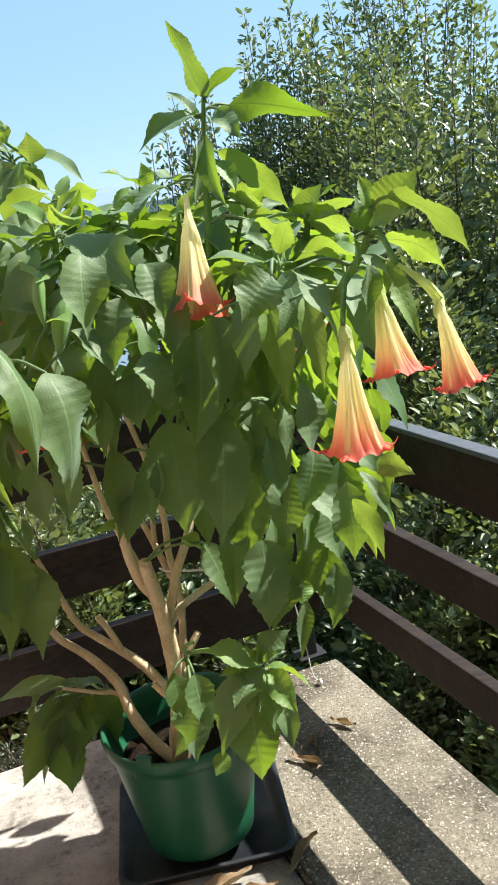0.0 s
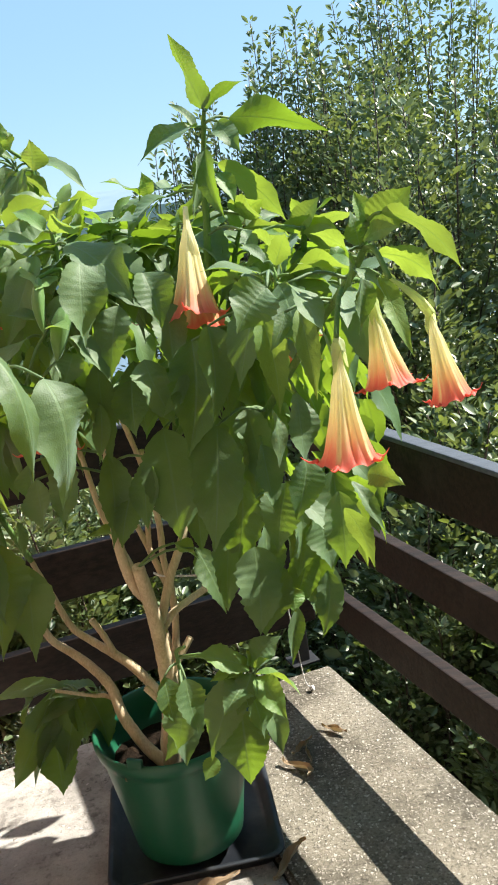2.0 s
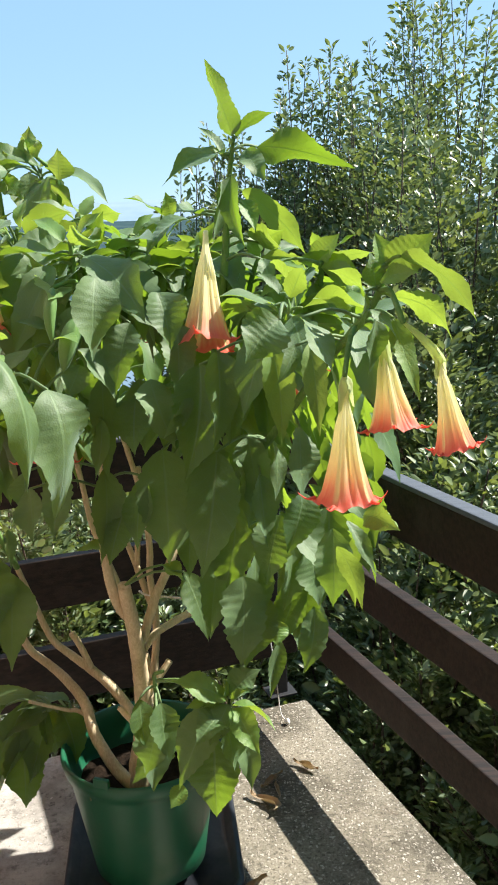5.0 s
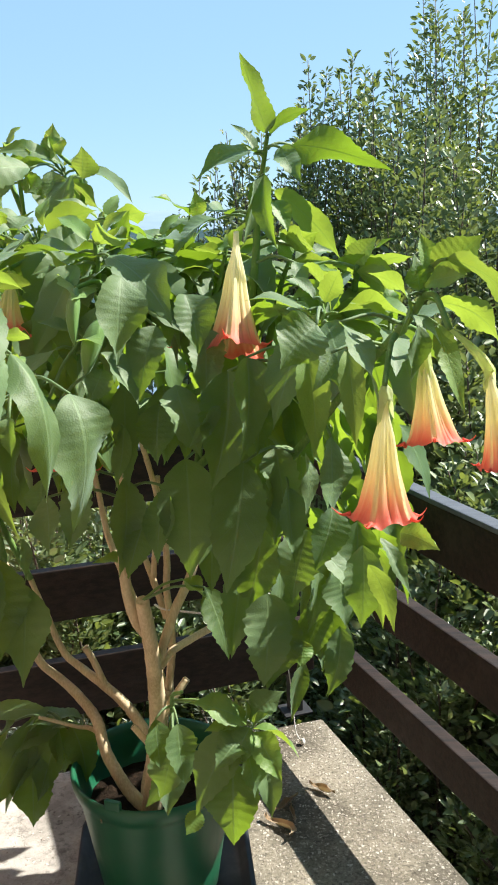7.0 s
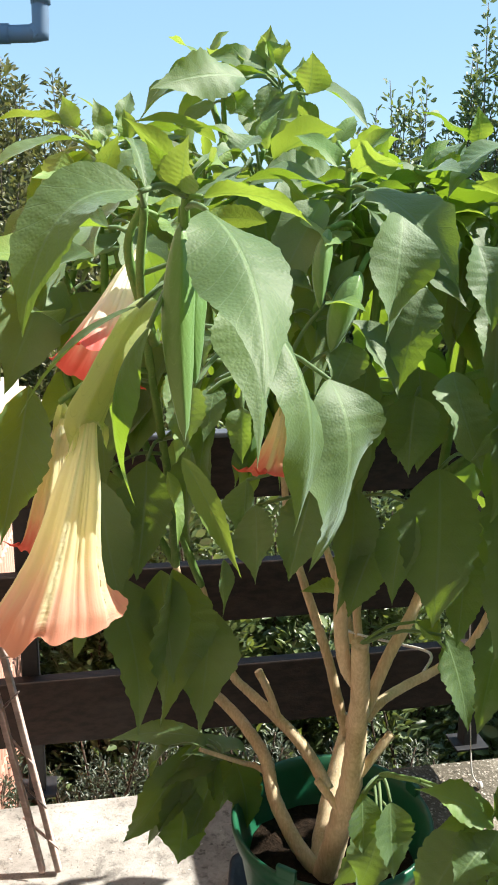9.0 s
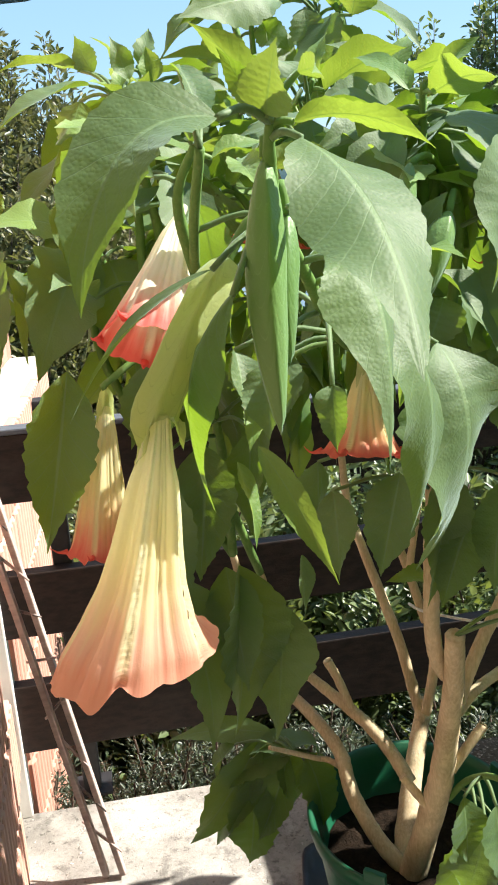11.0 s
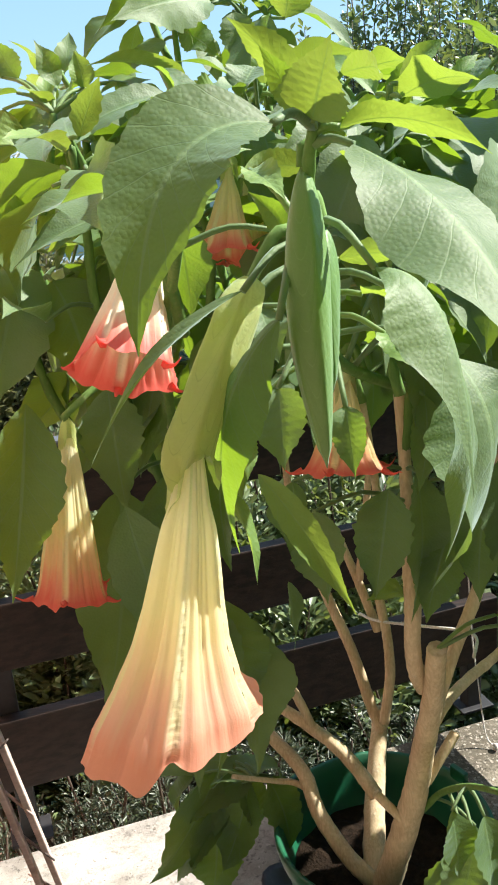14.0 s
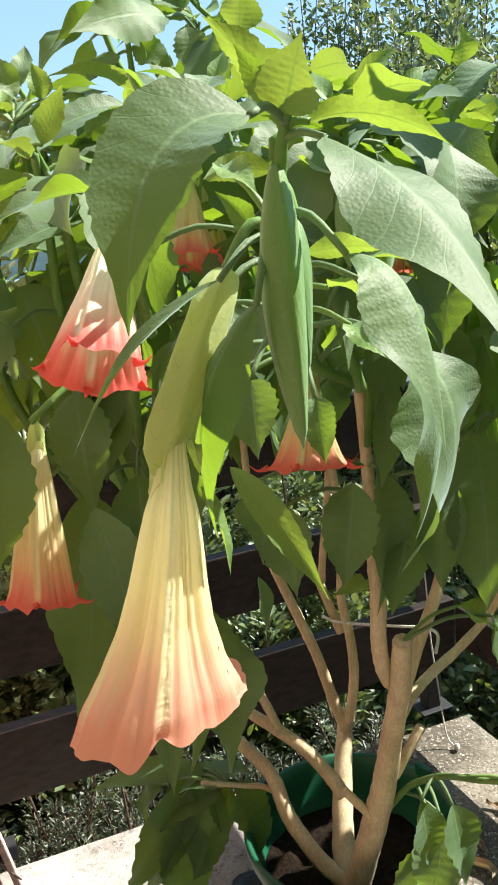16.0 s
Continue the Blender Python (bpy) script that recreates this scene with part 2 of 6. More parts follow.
def concrete(name, base, dark, pebble, amount):
    """Washed concrete with pebbles in it, stained at a larger scale."""
    n = Nodes(name)
    where = n.coords()
    stones = n.tree.nodes.new("ShaderNodeTexVoronoi")
    wobble = n.tree.nodes.new("ShaderNodeVectorMath")
    n.put(wobble.inputs[0], where)
    n.put(wobble.inputs[1], n.node("CombineXYZ", X=n.math("MULTIPLY", n.noise(where, 70.0), 0.02), Y=n.math("MULTIPLY", n.noise(where, 85.0), 0.02)))
    n.put(stones.inputs["Vector"], wobble.outputs[0])
    n.put(stones.inputs["Scale"], 110.0)
    pick = n.tree.nodes.new("ShaderNodeSeparateXYZ")
    n.put(pick.inputs[0], stones.outputs["Color"])
    shows = n.math("MULTIPLY", n.step(stones.outputs["Distance"], 0.5, 0.28), n.step(pick.outputs[0], 1.0 - amount, 1.0 - amount + 0.08))
    stain = n.noise(where, 3.2, 7.0, 0.62)
    spots = n.noise(where, 15.0, 7.0, 0.75)
    grit = n.noise(where, 420.0, 3.0, 0.7)
    c = n.mix(n.step(stain, 0.36, 0.66), dark, base)
    c = n.mix(n.math("MULTIPLY", n.step(spots, 0.52, 0.66), 0.7), c, tuple(0.42 * v for v in dark[:3]) + (1.0,))
    c = n.mix(n.math("MULTIPLY", n.step(grit, 0.4, 0.7), 0.35), c, tuple(0.5 * v for v in base[:3]) + (1.0,))
    coarse = n.noise(where, 105.0, 4.0, 0.7)
    c = n.mix(n.math("MULTIPLY", n.step(coarse, 0.5, 0.66), 0.8 if amount > 0.3 else 0.25), c, tuple(0.28 * v for v in base[:3]) + (1.0,))
    c = n.mix(n.math("MULTIPLY", n.step(coarse, 0.44, 0.33), 0.5 if amount > 0.3 else 0.15), c, pebble)
    rust = n.math("MULTIPLY", n.step(n.noise(n.coords("Object", (1.3, 1.0, 1)), 2.6, 6.0, 0.7), 0.6, 0.74), 0.6)
    c = n.mix(rust, c, rgb(0.15, 0.085, 0.05))
    specks = n.math("MULTIPLY", n.step(n.noise(where, 58.0, 4.0, 0.7), 0.57, 0.66), n.step(stain, 0.6, 0.42))
    c = n.mix(n.math("MULTIPLY", specks, 0.75), c, tuple(0.3 * v for v in dark[:3]) + (1.0,))
    c = n.mix(shows, c, n.mix(pick.outputs[1], pebble, rgb(0.2, 0.17, 0.14)))
    height = n.math("ADD", n.math("MULTIPLY", shows, 0.8), n.math("ADD", n.math("MULTIPLY", grit, 0.5), n.math("MULTIPLY", spots, 0.7)))
    return n.finish(c, 0.88, n.bump(height, 0.7, 0.004), specular=0.2)


SOIL = soil_material()
LEDGE_MAT = concrete("washed_concrete", rgb(0.28, 0.25, 0.195), rgb(0.11, 0.097, 0.074), rgb(0.52, 0.48, 0.41), 0.5)
FLOOR_MAT = concrete("terrace_concrete", rgb(0.52, 0.49, 0.45), rgb(0.22, 0.203, 0.18), rgb(0.56, 0.53, 0.49), 0.12)


def wood(name, light, dark, grey, rough):
    n = Nodes(name)
    off = n.math("MULTIPLY", n.random(), 37.0)
    c = n.tree.nodes.new("ShaderNodeTexCoord").outputs["Object"]
    shift = n.node("CombineXYZ", X=off, Y=off, Z=off)
    add = n.tree.nodes.new("ShaderNodeVectorMath")
    n.put(add.inputs[0], c)
    n.put(add.inputs[1], shift)
    grain = n.noise(n.node("Mapping", Vector=add.outputs[0], Scale=(1.6, 24, 24)), 3.0, 7.0, 0.6)
    fibre = n.noise(n.node("Mapping", Vector=add.outputs[0], Scale=(5, 160, 160)), 2.0, 3.0)
    worn = n.noise(n.node("Mapping", Vector=add.outputs[0], Scale=(3, 8, 8)), 1.6, 4.0)
    colour = n.mix(n.step(grain, 0.34, 0.66), dark, light)
    colour = n.mix(n.math("MULTIPLY", n.step(worn, 0.5, 0.78), 0.45), colour, grey)
    height = n.math("ADD", grain, n.math("MULTIPLY", fibre, 0.6))
    return n.finish(colour, rough, n.bump(height, 0.45, 0.0025), specular=0.3)


BOARD = wood("dark_stained_wood", rgb(0.030, 0.018, 0.014), rgb(0.011, 0.008, 0.007), rgb(0.05, 0.038, 0.033), 0.6)
CAP = wood("grey_blue_rail_paint", rgb(0.10, 0.115, 0.14), rgb(0.08, 0.092, 0.112), rgb(0.115, 0.125, 0.14), 0.68)
LATH = wood("weathered_lath", rgb(0.60, 0.47, 0.42), rgb(0.44, 0.33, 0.29), rgb(0.62, 0.56, 0.53), 0.8)


def clay_material():
    n = Nodes("hollow_clay_block")
    where = n.coords()
    streak = n.noise(n.coords("Object", (14, 60, 60)), 1.4, 5.0)
    lime = n.step(n.noise(where, 8.0, 5.0, 0.65), 0.55, 0.72)
    c = n.mix(n.random(), rgb(0.62, 0.34, 0.26), rgb(0.72, 0.46, 0.37))
    c = n.mix(n.math("MULTIPLY", streak, 0.4), c, rgb(0.42, 0.16, 0.1))
    c = n.mix(n.math("MULTIPLY", lime, 0.5), c, rgb(0.6, 0.5, 0.43))
    return n.finish(c, 0.85, n.bump(n.noise(where, 120.0), 0.5, 0.002), specular=0.2)


CLAY = clay_material()
MORTAR = concrete("mortar", rgb(0.66, 0.63, 0.59), rgb(0.52, 0.49, 0.45), rgb(0.6, 0.56, 0.5), 0.05)


def plain(name, a, b, scale, rough, metal=0.0):
    n = Nodes(name)
    return n.finish(n.ramp(n.noise(n.coords(), scale, 5.0), (0.3, a), (0.7, b)), rough, metal=metal)


DRY = leaf_material("dry_leaf", rgb(0.24, 0.15, 0.08), rgb(0.45, 0.32, 0.2), rgb(0.45, 0.3, 0.12), 0.2, rough=0.7, spec=0.3)
CORD = plain("white_cord", rgb(0.5, 0.48, 0.45), rgb(0.8, 0.79, 0.76), 300.0, 0.8)
STEEL = plain("rusty_steel", rgb(0.12, 0.09, 0.08), rgb(0.3, 0.26, 0.24), 200.0, 0.5, 0.6)
PUTTY = plain("dark_steel", rgb(0.010, 0.011, 0.013), rgb(0.022, 0.022, 0.025), 60.0, 0.6)


def land_material():
    n = Nodes("valley_land")
    where = n.coords()
    field = n.tree.nodes.new("ShaderNodeTexVoronoi")
    n.put(field.inputs["Vector"], where)
    n.put(field.inputs["Scale"], 0.012)
    pick = n.tree.nodes.new("ShaderNodeSeparateXYZ")
    n.put(pick.inputs[0], field.outputs["Color"])
    wood_ = n.noise(where, 0.02, 8.0, 0.65)
    c = n.ramp(pick.outputs[0], (0.2, rgb(0.05, 0.085, 0.045)), (0.6, rgb(0.08, 0.12, 0.06)), (0.9, rgb(0.14, 0.15, 0.09)))
    c = n.mix(n.step(wood_, 0.42, 0.55), c, rgb(0.03, 0.055, 0.03))
    return n.finish(c, 0.95, specular=0.05)


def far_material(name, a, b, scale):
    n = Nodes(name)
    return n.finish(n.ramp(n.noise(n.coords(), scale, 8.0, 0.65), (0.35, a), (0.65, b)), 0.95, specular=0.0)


LAND = land_material()
# Distance haze is mixed into both hill colours, palest on the far range.
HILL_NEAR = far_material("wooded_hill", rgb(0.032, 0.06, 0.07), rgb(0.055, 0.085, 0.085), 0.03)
HILL_FAR_HAZED = far_material("hazed_distant_hill", rgb(0.19, 0.26, 0.33), rgb(0.22, 0.29, 0.36), 0.004)
RENDERED = plain("lime_render", rgb(0.5, 0.47, 0.42), rgb(0.65, 0.62, 0.57), 0.5, 0.9)
# Colour of the unseen near wall, chosen for the warm light it bounces.
BOUNCE_PLASTER = concrete("bounce_wall_plaster", rgb(0.38, 0.29, 0.22), rgb(0.31, 0.23, 0.17), rgb(0.40, 0.31, 0.25), 0.03)
ROOF_TILE = plain("roof_tile", rgb(0.3, 0.1, 0.06), rgb(0.4, 0.15, 0.09), 0.9, 0.85)
GLASS_DARK = plain("far_window_pane", rgb(0.02, 0.025, 0.03), rgb(0.04, 0.045, 0.05), 1.0, 0.15)

# ---- mesh helpers ----


def mesh_object(name, verts, faces, material, parent=None, label="", uvs=None, smooth=True, origin=None):
    """One mesh object from plain lists in world metres; uvs: one pair a vertex."""
    origin = Vector(origin) if origin is not None else (parent.matrix_world.translation.copy() if parent else Vector())
    if parent is not None and origin is not None:
        origin = ORIGIN.get(parent.name, Vector())
    me = bpy.data.meshes.new(name)
    me.from_pydata([tuple(Vector(v) - origin) for v in verts], [], faces)
    if uvs is not None:
        layer = me.uv_layers.new(name="UVMap")
        loops = np.empty(len(me.loops), dtype=np.int32)
        me.loops.foreach_get("vertex_index", loops)
        layer.data.foreach_set("uv", np.asarray(uvs, dtype=np.float32)[loops].ravel())
    if smooth:
        me.polygons.foreach_set("use_smooth", [True] * len(me.polygons))
    me.materials.append(material)
    me.update()
    ob = new(name, me)
    if parent is not None:
        ob.parent = parent
        ORIGIN[ob.name] = ORIGIN.get(parent.name, Vector())
        if label:
            tagged(ob, label)
    else:
        ob.location = origin
        ORIGIN[ob.name] = origin
    return ob


ORIGIN = {}


def thing(name, place, label, category, group="", kind=""):
    """An empty at a thing's base, that its parts hang under; the parts are given in world metres."""
    ob = new(name)
    ob.location = place
    ob.empty_display_size = 0.05
    ORIGIN[ob.name] = Vector(place)
    return tagged(ob, label, category, group, kind)


def part(name, bm, material, parent, label="", smooth=False):
    """Links a bmesh, in the parent's own metres, as one mesh object under it."""
    me = bpy.data.meshes.new(name)
    bm.to_mesh(me)
    bm.free()
    if smooth:
        me.polygons.foreach_set("use_smooth", [True] * len(me.polygons))
    me.materials.append(material)
    ob = new(name, me)
    ob.parent = parent
    ORIGIN[ob.name] = Vector()
    if label:
        tagged(ob, label)
    return ob


def box(bm, size, m, bevel=0.0, steps=2):
    """A box of that size, bevelled, at the pose m."""
    made = bmesh.ops.create_cube(bm, size=1.0, matrix=m @ Matrix.Diagonal((*size, 1)))
    if bevel:
        edges = list({e for v in made["verts"] for e in v.link_edges})
        bmesh.ops.bevel(bm, geom=edges, offset=bevel, segments=steps, affect="EDGES", profile=0.6)
    return bm


def basis(x, z=(0, 0, 1)):
    """A turn whose x axis runs along x and whose z axis lies near z."""
    x = Vector(x).normalized()
    y = Vector(z).cross(x).normalized()
    return Matrix((x, y, x.cross(y))).transposed().to_4x4()


def spline(points, steps=5):
    """A smooth line through the points, with the share of its length at each place."""
    p = [Vector(v) for v in points]
    p = [p[0] * 2 - p[1]] + p + [p[-1] * 2 - p[-2]]
    out = []
    for i in range(1, len(p) - 2):
        for k in range(steps):
            t = k / steps
            a, b, c, d = p[i - 1], p[i], p[i + 1], p[i + 2]
            out.append(0.5 * (2 * b + (c - a) * t + (2 * a - 5 * b + 4 * c - d) * t * t + (3 * b - a - 3 * c + d) * t**3))
    return out + [p[-2]]


def tube(line, radii, sides=8, rough=0.0, seed=0):
    """Vertices, faces and uvs of a round tube along a line, with closed ends."""
    rng = random.Random(seed)
    n = len(line)
    verts, faces, uvs = [], [], []
    turn = None
    for i, c in enumerate(line):
        t = (line[min(i + 1, n - 1)] - line[max(i - 1, 0)]).normalized()
        if turn is None:
            turn = t.orthogonal().normalized()
        turn = (turn - t * turn.dot(t)).normalized()
        side = t.cross(turn)
        s = i / (n - 1) * (len(radii) - 1)
        k = min(int(s), len(radii) - 2)
        r = radii[k] + (radii[k + 1] - radii[k]) * (s - k)
        if rough and 0 < i < n - 1 and rng.random() < 0.14:
            r *= rng.uniform(1.03, 1.09)  # a knot
        for j in range(sides):
            w = 2 * math.pi * j / sides
            q = r * (1 + rough * (rng.random() - 0.5))
            verts.append(c + turn * (q * math.cos(w)) + side * (q * math.sin(w)))
            uvs.append((0.5, i / n))
    for i in range(n - 1):
        for j in range(sides):
            a, b = i * sides + j, i * sides + (j + 1) % sides
            faces.append((a, b, b + sides, a + sides))
    faces.append(tuple(range(sides))[::-1])
    faces.append(tuple((n - 1) * sides + j for j in range(sides)))
    return verts, faces, uvs


def joined(*pieces):
    verts, faces, uvs = [], [], []
    for v, f, u in pieces:
        faces += [tuple(i + len(verts) for i in face) for face in f]
        verts += v
        uvs += u
    return verts, faces, uvs

# ---- structure ----


def slab(name, corners, top, bottom, material, label, kind="structure", bevel=0.012):
    """A flat slab with rounded edges over a plan of corners."""
    bm = bmesh.new()
    low = [bm.verts.new((p.x, p.y, bottom)) for p in corners]
    high = [bm.verts.new((p.x, p.y, top)) for p in corners]
    n = len(corners)
    bm.faces.new(high)
    bm.faces.new(low[::-1])
    for i in range(n):
        bm.faces.new((low[i], low[(i + 1) % n], high[(i + 1) % n], high[i]))
    bmesh.ops.recalc_face_normals(bm, faces=bm.faces)
    bmesh.ops.bevel(bm, geom=[e for e in bm.edges if all(v.co.z > top - 1e-5 for v in e.verts)], offset=bevel, segments=2, affect="EDGES")
    me = bpy.data.meshes.new(name)
    bm.to_mesh(me)
    bm.free()
    me.materials.append(material)
    return tagged(new(name, me), label, "floor" if "floor" in name else "ledge", kind=kind)


slab("floor", [at(-3.6, -1.52), at(-3.6, -0.566), at(0.012, -0.566), at(0.028, -1.52)], FLOOR, -0.16, FLOOR_MAT, "stained grey concrete terrace floor")
slab("ledge", [at(-3.6, -0.56), at(-3.6, 0.0), at(0.0, 0.0), at(0.012, -0.56)], FLOOR + 0.004, -0.16, LEDGE_MAT, "washed concrete ledge with pebbles showing")
slab("retaining_wall", [at(-3.6, -1.5), at(-3.6, -0.12), at(-0.12, -0.12), at(-0.12, -1.5)], -0.165, -4.0, MORTAR, "rough rendered wall under the terrace")["category"] = "wall"


def ground_height(x, y):
    d = math.hypot(x, y - 1.0)
    drop = -1.5 - 0.16 * max(0.0, d - 4.0) - 55.0 * (1 - math.exp(-max(0.0, d - 20.0) / 260.0))
    return drop + 0.25 * noise.noise(Vector((x * 0.3, y * 0.3, 0))) + 4.0 * noise.noise(Vector((x * 0.008, y * 0.008, 3))) * min(1.0, d / 120.0)


def ground():
    """One sheet of land that falls from the terrace into the valley and reaches the horizon."""
    rings = [0.0] + [1.5 * 1.16**i for i in range(52)]
    verts, faces = [], []
    sides = 72
    for r in rings:
        for j in range(sides):
            w = 2 * math.pi * j / sides
            x, y = r * math.sin(w), 1.0 + r * math.cos(w)
            verts.append((x, y, ground_height(x, y)))
    for i in range(len(rings) - 1):
        for j in range(sides):
            a, b = i * sides + j, i * sides + (j + 1) % sides
            faces.append((a, b, b + sides, a + sides))
    ob = mesh_object("ground", verts, faces, LAND)
    tagged(ob, "green hillside falling away into a valley of fields", "ground", kind="structure")


def ridge(name, distance, low, high, seed, material, label):
    """A far wooded ridge, built as a solid swell of land."""
    verts, faces, cols, rows = [], [], 120, 6
    for i in range(cols + 1):
        w = radians(-75 + 150 * i / cols)
        peak = low + (high - low) * (0.5 + 0.5 * noise.noise(Vector((w * 2.2, seed, 0)))) + 0.1 * high * noise.noise(Vector((w * 12, seed, 5)))
        for k in range(rows + 1):
            s = k / rows
            r = distance * (0.72 + 0.5 * s)
            z = -80 + (peak + 80) * math.sin(math.pi * min(1.0, s * 1.1) * 0.5) ** 1.4 + 0.02 * high * noise.noise(Vector((w * 60, s * 9, seed)))
            verts.append((r * math.sin(w), r * math.cos(w), z))
    for i in range(cols):
        for k in range(rows):
            a = i * (rows + 1) + k
            faces.append((a, a + rows + 1, a + rows + 2, a + 1))
    tagged(mesh_object(name, verts, faces, material), label, "hill", kind="structure")


ground()
ridge("backdrop", 1500.0, 30.0, 66.0, 2.3, HILL_NEAR, "wooded hills across the valley, with blue haze in their colour")
ridge("backdrop", 4200.0, 110.0, 250.0, 7.7, HILL_FAR_HAZED, "mountains in the far distance, with pale blue haze in their colour")


def village_house(size):
    w, d, h = size
    house = thing("village_house", (0, 0, 0), "small far village house with a red tiled roof", "house", "houses in the valley")
    bm = bmesh.new()
    box(bm, (w, d, h + 2), Matrix.Translation((0, 0, (h - 2) / 2)))
    part("wall", bm, RENDERED, house)
    bm = bmesh.new()
    e, t = 0.4, 0.42 * d
    v = [bm.verts.new(p) for p in ((-w / 2 - e, -d / 2 - e, h), (w / 2 + e, -d / 2 - e, h), (w / 2 + e, d / 2 + e, h), (-w / 2 - e, d / 2 + e, h), (-w / 2 - e, 0, h + t), (w / 2 + e, 0, h + t))]
    for f in ((0, 1, 5, 4), (2, 3, 4, 5), (0, 4, 3), (1, 2, 5), (0, 3, 2, 1)):
        bm.faces.new([v[i] for i in f])
    part("roof", bm, ROOF_TILE, house)
    for x in (-0.28, 0.28):
        bm = bmesh.new()
        box(bm, (1.1, 0.16, 1.3), Matrix.Translation((x * w, -d / 2, h * 0.55)))
        part("window", bm, GLASS_DARK, house)
    return house


def village():
    rng = random.Random(5)
    first = village_house((11, 9, 5.5))
    spots = []
    for i in range(26):
        w, r = radians(rng.uniform(-26, 8)), rng.uniform(230, 420)
        spots.append((r * math.sin(w), r * math.cos(w)))
    for i, (x, y) in enumerate(spots):
        m = pose(x, y, ground_height(x, y) - 0.2, 0, 0, rng.uniform(0, 360))
        if i == 0:
            first.matrix_basis = m
        else:
            copy_thing(first, m)


village()

# ---- rails round the terrace ----


def rail_fence(name, label, start, way, length, tops, heights, inner, posts):
    """Boards on edge along way, before posts. inner: the way from the boards to the terrace."""
    fence = thing(name, start, label, "fence")
    turn = basis(way)
    for n, (top, h) in enumerate(zip(tops, heights)):
        bm = bmesh.new()
        box(bm, (length, 0.037, h), turn @ Matrix.Translation((length / 2, 0, 0)), 0.004)
        ob = part("board", bm, BOARD, fence)
        ob.location = Vector((0, 0, top - h / 2 - start.z)) - inner * 0.0165
    bm = bmesh.new()
    box(bm, (length, 0.044, 0.014), turn @ Matrix.Translation((length / 2, 0, 0)), 0.004)
    ob = part("top_cap", bm, CAP, fence, "grey-blue painted flat cap")
    ob.location = Vector((0, 0, tops[0] + 0.0075 - start.z)) - inner * 0.018
    for s in posts:
        bm = bmesh.new()
        box(bm, (0.045, 0.045, 1.05), turn @ Matrix.Translation((s, 0, 0)), 0.005)
        box(bm, (0.10, 0.085, 0.008), turn @ Matrix.Translation((s, 0, -0.521)), 0.002)
        ob = part("post", bm, PUTTY, fence, "dark painted steel post")
        ob.location = Vector((0, 0, FLOOR + 0.004 + 0.525 - start.z)) - inner * 0.056
    return fence


NR, NB = Vector((0.92, 0.392, 0)), Vector((-0.359, 0.933, 0))
rail_fence("rail_fence", "dark brown stained board rail along the terrace's long side", at(0, 0) - NR * 0.03, -ALONG, 5.6,
           (0.996, 0.693, 0.398), (0.142, 0.114, 0.114), -NR, (2.2, 4.2))
rail_fence("rail_fence", "dark brown stained board rail across the terrace's end", at(0, 0) + NB * 0.02 - ACROSS * 0.02, -ACROSS, 1.46,
           (1.036, 0.7, 0.407), (0.16, 0.163, 0.186), -NB, (0.05, 1.30))

# ---- the house beside the terrace ----
WALL_B = -1.49


